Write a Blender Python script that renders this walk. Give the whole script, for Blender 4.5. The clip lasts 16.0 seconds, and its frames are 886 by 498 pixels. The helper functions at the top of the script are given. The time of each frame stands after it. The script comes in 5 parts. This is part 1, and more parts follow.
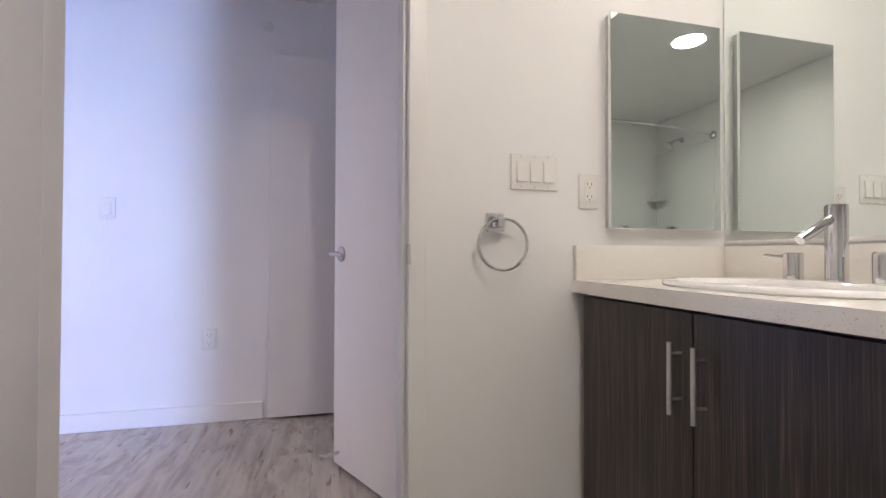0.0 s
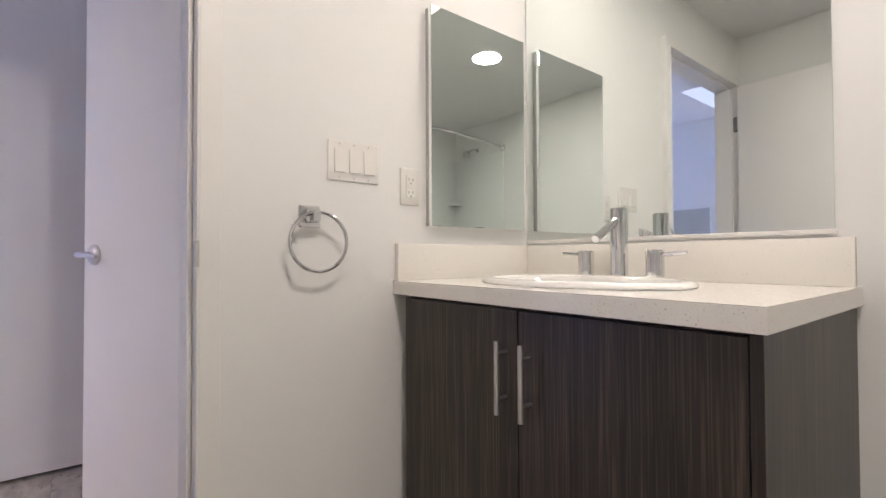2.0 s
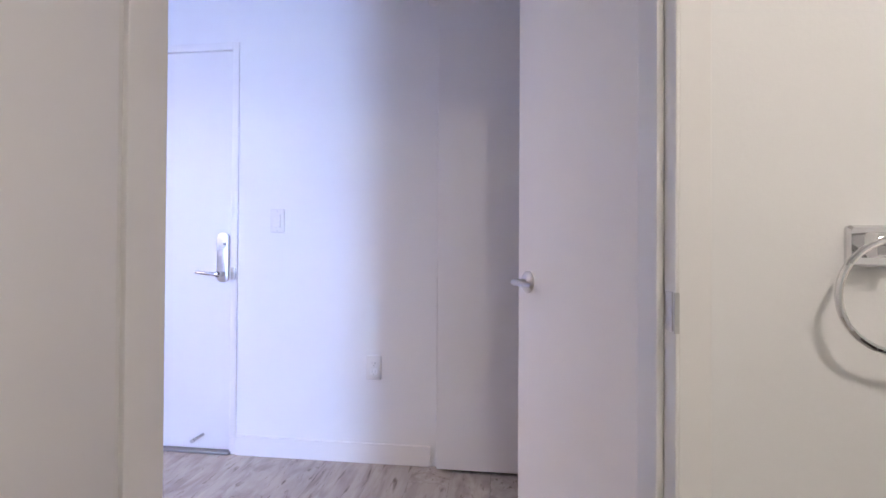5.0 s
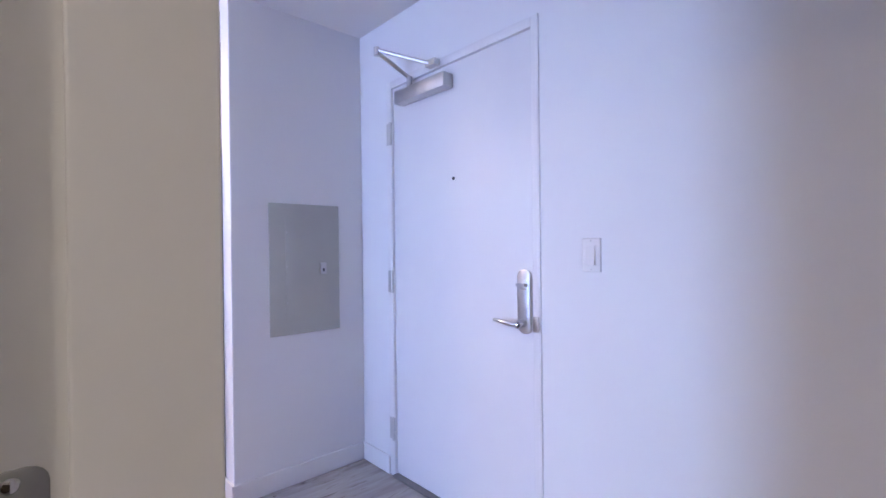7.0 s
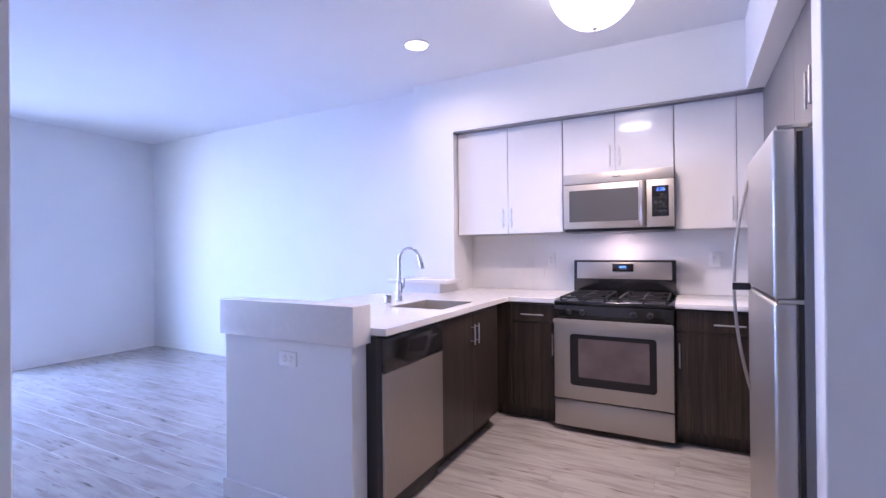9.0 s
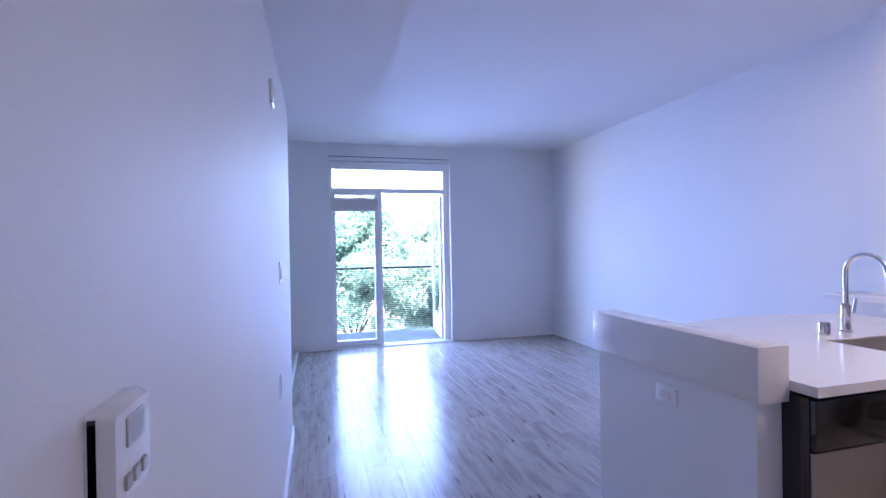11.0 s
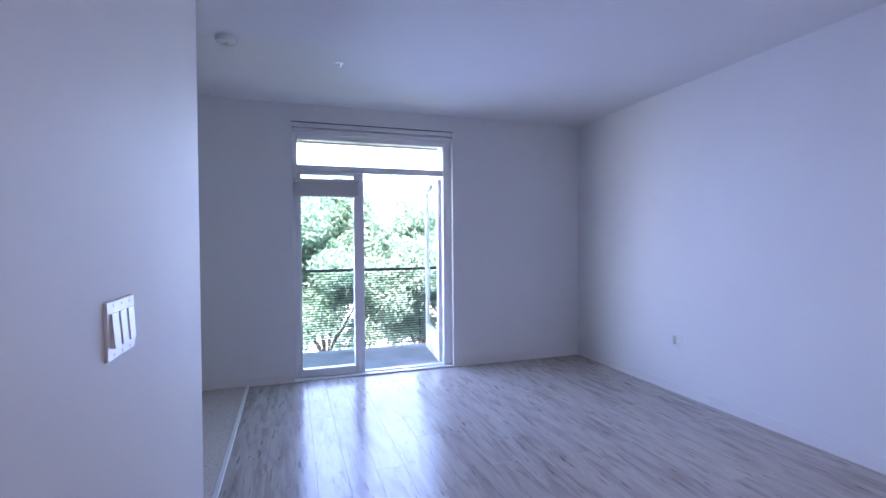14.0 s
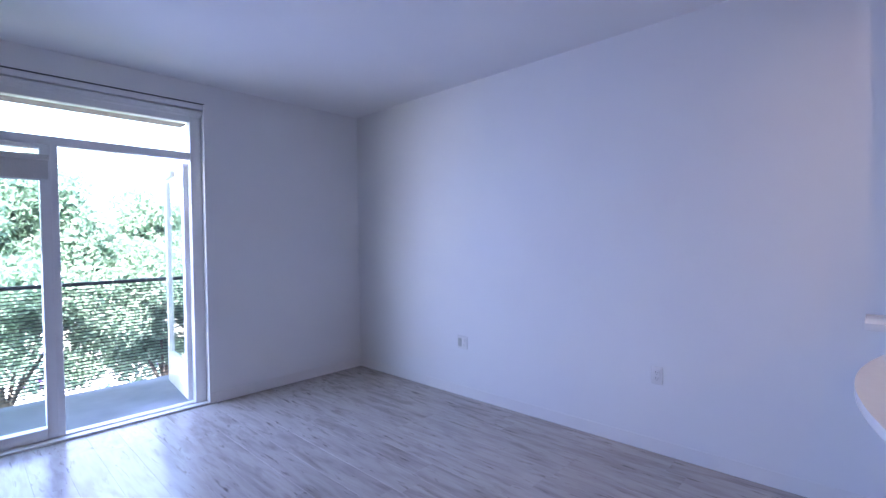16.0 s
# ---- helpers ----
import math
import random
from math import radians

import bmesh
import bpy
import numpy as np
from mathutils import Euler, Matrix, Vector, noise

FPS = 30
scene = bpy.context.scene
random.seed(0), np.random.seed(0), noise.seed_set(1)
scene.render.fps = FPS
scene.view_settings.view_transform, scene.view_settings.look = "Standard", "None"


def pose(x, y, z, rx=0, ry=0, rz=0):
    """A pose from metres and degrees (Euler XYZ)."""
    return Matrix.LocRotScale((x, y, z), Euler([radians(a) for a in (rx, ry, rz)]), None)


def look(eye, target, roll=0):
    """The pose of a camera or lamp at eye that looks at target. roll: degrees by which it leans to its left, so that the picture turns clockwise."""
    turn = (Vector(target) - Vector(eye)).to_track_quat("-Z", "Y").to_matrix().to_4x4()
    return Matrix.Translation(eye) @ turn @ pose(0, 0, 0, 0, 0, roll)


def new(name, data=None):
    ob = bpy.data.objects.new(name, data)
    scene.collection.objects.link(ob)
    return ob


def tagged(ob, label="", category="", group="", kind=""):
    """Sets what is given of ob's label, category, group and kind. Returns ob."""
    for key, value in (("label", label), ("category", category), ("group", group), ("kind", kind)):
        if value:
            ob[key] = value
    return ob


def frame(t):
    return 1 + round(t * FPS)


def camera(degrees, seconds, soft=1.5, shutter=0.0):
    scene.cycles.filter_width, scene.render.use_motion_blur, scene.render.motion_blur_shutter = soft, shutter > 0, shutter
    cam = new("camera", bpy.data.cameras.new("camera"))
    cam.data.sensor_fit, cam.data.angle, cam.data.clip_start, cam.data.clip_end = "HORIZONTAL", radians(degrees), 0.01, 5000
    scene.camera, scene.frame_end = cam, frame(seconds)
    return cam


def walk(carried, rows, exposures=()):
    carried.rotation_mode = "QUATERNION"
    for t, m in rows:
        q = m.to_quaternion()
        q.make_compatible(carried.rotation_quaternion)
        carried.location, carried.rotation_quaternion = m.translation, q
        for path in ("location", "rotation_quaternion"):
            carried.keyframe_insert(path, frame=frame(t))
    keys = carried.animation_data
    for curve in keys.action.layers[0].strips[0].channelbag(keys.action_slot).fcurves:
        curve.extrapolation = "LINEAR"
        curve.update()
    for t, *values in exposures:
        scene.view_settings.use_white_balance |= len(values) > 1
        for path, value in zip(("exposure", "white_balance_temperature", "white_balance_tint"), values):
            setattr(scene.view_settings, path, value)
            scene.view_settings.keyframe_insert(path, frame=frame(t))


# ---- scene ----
cam = camera(87.75, 16.0, soft=1.5)
PATH = [
    (0.0, (0.400, -0.435, 0.912), (2.338, -0.929, 0.940), 0.18),
    (0.5, (0.414, -0.418, 0.906), (2.255, -1.199, 0.934), 0.11),
    (1.0, (0.440, -0.430, 0.917), (2.150, -1.466, 0.945), -0.11),
    (1.5, (0.492, -0.453, 0.905), (2.099, -1.644, 0.942), -0.22),
    (2.0, (0.554, -0.459, 0.905), (2.122, -1.700, 0.940), -0.25),
    (2.5, (0.606, -0.453, 0.919), (2.197, -1.665, 0.944), -0.09),
    (3.0, (0.673, -0.433, 0.924), (2.440, -1.370, 0.951), -0.06),
    (3.5, (0.726, -0.417, 0.936), (2.622, -1.051, 0.958), -0.03),
    (4.0, (0.798, -0.403, 0.942), (2.769, -0.740, 0.952), -0.21),
    (4.2, (0.829, -0.414, 0.939), (2.817, -0.632, 0.953), 0.02),
    (6.3, (1.496, -0.346, 1.143), (3.250, 0.615, 1.145), -0.32),
    (6.5, (1.587, -0.300, 1.147), (3.269, 0.781, 1.145), -0.36),
    (7.0, (1.744, -0.148, 1.186), (3.087, 1.333, 1.180), -0.67),
    (7.5, (1.918, -0.003, 1.228), (2.713, 1.832, 1.232), -0.74),
    (8.0, (2.056, 0.122, 1.252), (2.267, 2.111, 1.259), -0.76),
    (8.5, (2.105, 0.244, 1.267), (1.669, 2.196, 1.272), -0.83),
    (9.0, (2.103, 0.382, 1.285), (1.162, 2.147, 1.293), -0.54),
    (9.5, (2.112, 0.490, 1.301), (0.797, 1.997, 1.306), -0.47),
    (10.0, (2.086, 0.567, 1.328), (0.466, 1.744, 1.338), -0.42),
    (10.2, (2.086, 0.584, 1.350), (0.363, 1.594, 1.355), -0.54),
    (12.3, (1.288, 0.751, 1.395), (-0.692, 1.030, 1.380), -0.87),
    (12.5, (1.182, 0.741, 1.404), (-0.800, 1.012, 1.388), -0.82),
    (13.0, (0.903, 0.724, 1.398), (-1.067, 1.068, 1.375), -0.73),
    (13.5, (0.629, 0.776, 1.418), (-1.315, 1.246, 1.391), -0.61),
    (14.0, (0.387, 0.800, 1.420), (-1.512, 1.427, 1.385), -0.44),
    (14.5, (0.184, 0.793, 1.415), (-1.637, 1.619, 1.382), -0.45),
    (15.0, (0.038, 0.874, 1.433), (-1.671, 1.913, 1.391), -0.45),
    (15.5, (-0.109, 0.948, 1.444), (-1.658, 2.212, 1.392), -0.65),
    (16.0, (-0.200, 1.012, 1.432), (-1.572, 2.466, 1.389), -0.75),
]
walk(cam, [(t, look(e, g, r)) for t, e, g, r in PATH],
     exposures=[(0.0, 5.54, 5950, 18), (2.0, 5.73, 5950, 17), (3.0, 5.80, 5880, 17), (4.2, 5.74, 5830, 18), (6.3, 5.46, 6000, 18), (7.5, 5.20, 5950, 18), (8.0, 5.13, 6000, 20), (9.0, 4.90, 5600, 21), (10.2, 4.56, 5350, 23), (12.3, 3.74, 6080, 21), (16.0, 3.77, 6270, 19)])

# ---- world, sun, lamps ----
world = bpy.data.worlds.new("sky")
scene.world = world
world.use_nodes = True
wn = world.node_tree.nodes
sky = wn.new("ShaderNodeTexSky")
sky.sky_type = "NISHITA"
sky.sun_disc = False
sky.sun_elevation = radians(47)
sky.sun_rotation = radians(115)
bg = wn["Background"]
bg.inputs["Strength"].default_value = 0.15
world.node_tree.links.new(sky.outputs[0], bg.inputs[0])


def lamp(name, kind, m, energy, color, shape="DISK", size=0.1, size_y=0.1, angle=0.0, spread=math.pi):
    data = bpy.data.lights.new(name, kind)
    data.energy, data.color = energy, color
    if kind == "AREA":
        data.shape, data.size, data.size_y, data.spread = shape, size, size_y, spread
    else:
        data.angle = angle
    ob = new(name, data)
    ob.matrix_world = m
    return ob


SUN_FROM = (7.0, -2.5, 8.0)
lamp("sun", "SUN", look(SUN_FROM, (0, 0, 0)), 5.0, (1.0, 0.95, 0.87), angle=radians(0.5))
WARM, KITCHEN = (1.0, 0.865, 0.68), (1.0, 0.755, 0.60)
lamp("bath_can_lamp", "AREA", look((0.45, -0.83, 2.36), (0.45, -0.83, 0)), 0.365, WARM, shape="DISK", size=0.20)
lamp("vanity_bar_lamp", "AREA", look((1.27, -1.62, 2.34), (1.27, -1.2, 0)), 0.105, WARM, shape="RECTANGLE", size=0.5, size_y=0.1)
lamp("kitchen_can_lamp", "AREA", look((0.34, 3.30, 2.795), (0.34, 3.30, 0)), 0.36, KITCHEN, shape="DISK", size=0.13, spread=radians(165))
lamp("range_hood_lamp", "AREA", look((1.63, 4.18, 1.405), (1.63, 4.22, 0)), 0.09, (1.0, 0.72, 0.6), shape="RECTANGLE", size=0.10, size_y=0.06)

lamp("window_sky_lamp", "AREA", look((-4.665, 1.65, 1.27), (0, 3.35, 0.15)), 4.2, (0.385, 0.49, 1.0), shape="RECTANGLE", size=1.50, size_y=2.40, spread=radians(122))
lamp("dome_lamp", "AREA", look((1.655, 3.03, 2.47), (1.655, 3.03, 0)), 0.98, KITCHEN, shape="DISK", size=0.30, spread=radians(156))

# ---- building helpers ----
ORIGIN = {}


def box(bm, x0, x1, y0, y1, z0, z1):
    v = [bm.verts.new((x, y, z)) for z in (z0, z1) for y in (y0, y1) for x in (x0, x1)]
    for f in ((0, 2, 3, 1), (4, 5, 7, 6), (0, 1, 5, 4), (2, 6, 7, 3), (0, 4, 6, 2), (1, 3, 7, 5)):
        bm.faces.new([v[i] for i in f])
    return v


def boxes(*rows, bevel=0.0, seg=2):
    bm = bmesh.new()
    for r in rows:
        box(bm, *r)
    if bevel:
        bmesh.ops.bevel(bm, geom=list(bm.edges), offset=bevel, segments=seg, affect="EDGES", profile=0.5, clamp_overlap=True)
    return bm


def lathe(bm, base, axis, profile, n=24, sx=1.0, sy=1.0):
    """A turned shape: profile rows of (radius, height along axis)."""
    a = Vector(axis).normalized()
    u = a.orthogonal().normalized() if abs(a.z) < 0.99 else Vector((1, 0, 0))
    w = a.cross(u).normalized()
    rings = []
    for r, h in profile:
        c = Vector(base) + a * h
        rings.append([bm.verts.new(c + (u * math.cos(t) * sx + w * math.sin(t) * sy) * max(r, 0.0004))
                      for t in (2 * math.pi * i / n for i in range(n))])
    for p, q in zip(rings, rings[1:]):
        for i in range(n):
            bm.faces.new((p[i], p[(i + 1) % n], q[(i + 1) % n], q[i]))
    bm.faces.new(rings[0][::-1])
    bm.faces.new(rings[-1])


def cyl(bm, p0, p1, r, n=16, r2=None):
    d = Vector(p1) - Vector(p0)
    lathe(bm, p0, d, [(r, 0), (r if r2 is None else r2, d.length)], n)


def tube(bm, pts, r, n=10, closed=False):
    pts = [Vector(p) for p in pts]
    rings, side = [], None
    for i, p in enumerate(pts):
        a, b = pts[max(i - 1, 0)], pts[min(i + 1, len(pts) - 1)]
        if closed:
            a, b = pts[i - 1], pts[(i + 1) % len(pts)]
        d = (b - a).normalized()
        side = d.orthogonal() if side is None else side - d * side.dot(d)
        side.normalize()
        up = d.cross(side)
        rr = r[i] if isinstance(r, (list, tuple)) else r
        rings.append([bm.verts.new(p + (side * math.cos(t) + up * math.sin(t)) * rr)
                      for t in (2 * math.pi * k / n for k in range(n))])
    pairs = list(zip(rings, rings[1:])) + ([(rings[-1], rings[0])] if closed else [])
    for p, q in pairs:
        for i in range(n):
            bm.faces.new((p[i], p[(i + 1) % n], q[(i + 1) % n], q[i]))
    if not closed:
        bm.faces.new(rings[0][::-1])
        bm.faces.new(rings[-1])


def plate(bm, axis, at, depth, u0, u1, v0, v1, r=0.006, n=4):
    """A rounded plate standing off a wall: axis 'x' (u=y, v=z) or 'y' (u=x, v=z), from at to at+depth."""
    pts = []
    for cu, cv, a0 in ((u1 - r, v1 - r, 0), (u0 + r, v1 - r, 90), (u0 + r, v0 + r, 180), (u1 - r, v0 + r, 270)):
        for k in range(n + 1):
            t = radians(a0 + 90 * k / n)
            pts.append((cu + r * math.cos(t), cv + r * math.sin(t)))
    def at3(u, v, d):
        return {"x": (at + d, u, v), "y": (u, at + d, v), "z": (u, v, at + d)}[axis]
    mu, mv = (u0 + u1) / 2, (v0 + v1) / 2
    k = 1 - min(0.12, abs(depth) * 0.7 / max(1e-4, min(u1 - u0, v1 - v0)))
    lo = [bm.verts.new(at3(u, v, 0)) for u, v in pts]
    mid = [bm.verts.new(at3(u, v, depth * 0.55)) for u, v in pts]
    hi = [bm.verts.new(at3(mu + (u - mu) * k, mv + (v - mv) * k, depth)) for u, v in pts]
    m = len(pts)
    for p, q in ((lo, mid), (mid, hi)):
        for i in range(m):
            bm.faces.new((p[i], p[(i + 1) % m], q[(i + 1) % m], q[i]))
    bm.faces.new(lo[::-1])
    bm.faces.new(hi)


def mesh_of(name, bm, material, smooth=False, shift=None):
    bmesh.ops.recalc_face_normals(bm, faces=list(bm.faces))
    if shift is not None:
        bmesh.ops.translate(bm, verts=list(bm.verts), vec=-shift)
    me = bpy.data.meshes.new(name)
    bm.to_mesh(me)
    bm.free()
    me.materials.append(material)
    if smooth:
        me.polygons.foreach_set("use_smooth", [True] * len(me.polygons))
        me.set_sharp_from_angle(angle=radians(35))
    return me


def structure(name, bm, material, label, category, smooth=False):
    return tagged(new(name, mesh_of(name, bm, material, smooth)), label, category, kind="structure")


def thing(name, at, label, category, group="", kind=""):
    ob = new(name)
    ob.empty_display_size = 0.1
    ob.location = at
    ORIGIN[ob] = Vector(at)
    return tagged(ob, label, category, group, kind)


def part(name, bm, material, parent, label="", smooth=True):
    if parent not in ORIGIN:
        ORIGIN[parent] = Vector((0, 0, 0))
    ob = new(name, mesh_of(name, bm, material, smooth, ORIGIN[parent]))
    ob.parent = parent
    ORIGIN[ob] = ORIGIN[parent]
    if label:
        tagged(ob, label)
    return ob


# ---- materials ----
def material(name, color, rough=0.5, metal=0.0, vary=0.06, scale=3.0, bump=0.0, bump_scale=200.0, color2=None, stretch=(1, 1, 1),
             specular=0.5, coat=0.0, detail=6.0, random_tint=0.0, rough_vary=0.08, emit=0.0, emit_color=None, lo=0.3, hi=0.7):
    mt = bpy.data.materials.new(name)
    mt.use_nodes = True
    nt = mt.node_tree
    p = nt.nodes["Principled BSDF"]
    p.inputs["Roughness"].default_value = rough
    p.inputs["Metallic"].default_value = metal
    p.inputs["Specular IOR Level"].default_value = specular
    p.inputs["Coat Weight"].default_value = coat
    p.inputs["Coat Roughness"].default_value = 0.08
    co = nt.nodes.new("ShaderNodeTexCoord")
    mp = nt.nodes.new("ShaderNodeMapping")
    mp.inputs["Scale"].default_value = stretch
    nt.links.new(co.outputs["Object"], mp.inputs["Vector"])
    n1 = nt.nodes.new("ShaderNodeTexNoise")
    n1.inputs["Scale"].default_value, n1.inputs["Detail"].default_value = scale, detail
    nt.links.new(mp.outputs[0], n1.inputs["Vector"])
    ramp = nt.nodes.new("ShaderNodeValToRGB")
    c2 = color2 or [c * (1 - 2 * vary) for c in color]
    ramp.color_ramp.elements[0].position, ramp.color_ramp.elements[1].position = lo, hi
    ramp.color_ramp.elements[0].color, ramp.color_ramp.elements[1].color = (*c2, 1), (*color, 1)
    nt.links.new(n1.outputs[0], ramp.inputs[0])
    out = ramp.outputs[0]
    if random_tint:
        info = nt.nodes.new("ShaderNodeObjectInfo")
        hsv = nt.nodes.new("ShaderNodeHueSaturation")
        mr = nt.nodes.new("ShaderNodeMapRange")
        mr.inputs["To Min"].default_value, mr.inputs["To Max"].default_value = 1 - random_tint, 1 + random_tint
        nt.links.new(info.outputs["Random"], mr.inputs[0])
        nt.links.new(mr.outputs[0], hsv.inputs["Value"])
        nt.links.new(out, hsv.inputs["Color"])
        out = hsv.outputs[0]
        off = nt.nodes.new("ShaderNodeVectorMath")
        off.operation = "ADD"
        sc = nt.nodes.new("ShaderNodeMath")
        sc.operation = "MULTIPLY"
        sc.inputs[1].default_value = 37.0
        nt.links.new(info.outputs["Random"], sc.inputs[0])
        nt.links.new(co.outputs["Object"], off.inputs[0])
        nt.links.new(sc.outputs[0], off.inputs[1])
        nt.links.new(off.outputs[0], mp.inputs["Vector"])
    nt.links.new(out, p.inputs["Base Color"])
    if rough_vary:
        n2 = nt.nodes.new("ShaderNodeTexNoise")
        n2.inputs["Scale"].default_value = scale * 0.7 + 1.3
        nt.links.new(mp.outputs[0], n2.inputs["Vector"])
        mr = nt.nodes.new("ShaderNodeMapRange")
        mr.inputs["To Min"].default_value, mr.inputs["To Max"].default_value = max(0.02, rough - rough_vary), min(1, rough + rough_vary)
        nt.links.new(n2.outputs[0], mr.inputs[0])
        nt.links.new(mr.outputs[0], p.inputs["Roughness"])
    if bump:
        n3 = nt.nodes.new("ShaderNodeTexNoise")
        n3.inputs["Scale"].default_value, n3.inputs["Detail"].default_value = bump_scale, 3.0
        nt.links.new(mp.outputs[0], n3.inputs["Vector"])
        b = nt.nodes.new("ShaderNodeBump")
        b.inputs["Strength"].default_value, b.inputs["Distance"].default_value = bump, 0.002
        nt.links.new(n3.outputs[0], b.inputs["Height"])
        nt.links.new(b.outputs[0], p.inputs["Normal"])
    if emit:
        p.inputs["Emission Color"].default_value = (*(emit_color or color), 1)
        p.inputs["Emission Strength"].default_value = emit
    return mt


WALL = material("orange_peel_wall_paint", (0.80, 0.80, 0.79), 0.6, vary=0.02, scale=1.3, bump=0.16, bump_scale=130)
CEIL = material("flat_ceiling_paint", (0.80, 0.80, 0.79), 0.85, vary=0.02, scale=1.1, bump=0.2, bump_scale=160)
TRIM = material("white_trim_paint", (0.80, 0.79, 0.77), 0.38, vary=0.02, scale=4)
DOOR = material("white_door_paint", (0.80, 0.79, 0.78), 0.42, vary=0.02, scale=2.5, bump=0.05, bump_scale=300)
PLASTIC = material("white_plastic", (0.80, 0.79, 0.76), 0.16, vary=0.01, scale=8)
SLOT = material("dark_slot", (0.05, 0.05, 0.05), 0.5)
CHROME = material("chrome", (0.74, 0.74, 0.75), 0.05, 1.0, vary=0.02, scale=9, rough_vary=0.03)
SATIN = material("satin_nickel", (0.62, 0.61, 0.59), 0.36, 1.0, vary=0.04, scale=14)
STEEL = material("brushed_stainless_steel", (0.43, 0.385, 0.335), 0.45, 0.85, vary=0.04, scale=40, stretch=(12, 12, 0.2), rough_vary=0.03)
STEEL_H = material("brushed_stainless_steel_across", (0.50, 0.470, 0.425), 0.46, 0.75, vary=0.02, scale=40, stretch=(0.2, 0.2, 12), rough_vary=0.03)
MIRROR = material("mirror_silvering", (0.90, 0.95, 0.93), 0.015, 1.0, vary=0.0, rough_vary=0.0)
QUARTZ = material("speckled_cream_quartz", (0.80, 0.775, 0.73), 0.16, scale=340, color2=(0.52, 0.46, 0.39), detail=1, lo=0.26, hi=0.32)
WHITEQ = material("white_quartz", (0.80, 0.79, 0.77), 0.15, vary=0.02, scale=30)
PORCELAIN = material("porcelain", (0.83, 0.82, 0.80), 0.06, vary=0.01, rough_vary=0.02, coat=0.5)
GLOSS = material("glossy_white_cabinet", (0.78, 0.77, 0.77), 0.10, vary=0.01, scale=2, coat=0.4, rough_vary=0.03)
TAUPE = material("taupe_cabinet", (0.19, 0.18, 0.17), 0.40, vary=0.04, scale=4, stretch=(14, 14, 1))
FRIDGESTEEL = material("polished_stainless_steel", (0.60, 0.585, 0.565), 0.42, 1.0, vary=0.02, scale=40, stretch=(0.2, 0.2, 10), rough_vary=0.03)
CARCASS = material("grey_melamine", (0.50, 0.49, 0.48), 0.5)
BLACK = material("black_enamel", (0.012, 0.012, 0.013), 0.14, vary=0.1, coat=0.5)
BLACKP = material("black_plastic", (0.02, 0.02, 0.021), 0.35)
IRON = material("cast_iron", (0.018, 0.018, 0.018), 0.6, bump=0.3, bump_scale=300)
GREYPAINT = material("grey_painted_metal", (0.47, 0.475, 0.415), 0.42, vary=0.03, scale=5, bump=0.06, bump_scale=250)
FRIDGESIDE = material("grey_textured_metal", (0.33, 0.33, 0.33), 0.45, bump=0.2, bump_scale=400)
GASKET = material("grey_gasket", (0.07, 0.07, 0.07), 0.7)
ACRYLIC = material("white_tub_acrylic", (0.78, 0.80, 0.79), 0.12, vary=0.01, coat=0.3)
VINYL = material("white_window_vinyl", (0.80, 0.80, 0.80), 0.35, vary=0.02)
SHADE = material("roller_shade_cloth", (0.62, 0.60, 0.57), 0.9, vary=0.04, scale=120)
CONCRETE = material("balcony_concrete", (0.25, 0.26, 0.28), 0.8, vary=0.12, scale=3, bump=0.3, bump_scale=80)
RAILPAINT = material("dark_railing_paint", (0.035, 0.037, 0.04), 0.4)
SINKSTEEL = material("satin_sink_steel", (0.58, 0.56, 0.53), 0.42, 0.8, vary=0.03, scale=20)
STREET = material("pale_sunlit_paving", (0.46, 0.45, 0.43), 0.9, vary=0.15, scale=0.6)
STUCCO = material("pale_stucco", (0.60, 0.57, 0.53), 0.9, vary=0.06, scale=1.5, bump=0.4, bump_scale=60)
BARK = material("tree_bark", (0.17, 0.14, 0.12), 0.9, vary=0.25, scale=9, stretch=(1, 1, 0.2), bump=0.8, bump_scale=30)
LEAF = material("sunlit_leaves", (0.23, 0.32, 0.26), 0.34, vary=0.3, scale=1.6, color2=(0.17, 0.25, 0.20))
_l = LEAF.node_tree
_tr, _ms = _l.nodes.new("ShaderNodeBsdfTranslucent"), _l.nodes.new("ShaderNodeMixShader")
_tr.inputs[0].default_value = (0.31, 0.44, 0.34, 1)
_ms.inputs[0].default_value = 0.55
_l.links.new(_l.nodes["Principled BSDF"].outputs[0], _ms.inputs[1])
_l.links.new(_tr.outputs[0], _ms.inputs[2])
_l.links.new(_ms.outputs[0], _l.nodes["Material Output"].inputs[0])
FLOWER = material("purple_petals", (0.32, 0.12, 0.45), 0.6, vary=0.2, scale=20)
GROUT = material("tile_grout", (0.79, 0.78, 0.77), 0.85)
TILE = material("glazed_white_tile", (0.78, 0.77, 0.76), 0.10, vary=0.01, coat=0.3, random_tint=0.006)
CARPET = material("beige_carpet", (0.60, 0.55, 0.49), 1.0, color2=(0.27, 0.24, 0.21), scale=90, lo=0.30, hi=0.46, bump=0.5, bump_scale=300)
SUBFLOOR = material("dark_joint", (0.06, 0.05, 0.045), 0.9)
DOME_ON = material("lit_dome_glass", (1, 1, 1), 0.4, emit=0.18, emit_color=(1.0, 0.82, 0.68))
LAMP_ON = material("lit_lamp_glass", (1, 1, 1), 0.4, emit=0.16, emit_color=(1.0, 0.92, 0.88))
BATH_LENS = material("lit_bath_lens", (1, 1, 1), 0.4, emit=0.6, emit_color=(1.0, 0.92, 0.80))
DISPLAY = material("blue_display_digits", (0.02, 0.03, 0.1), 0.3, emit=0.085, emit_color=(0.15, 0.3, 1.0))
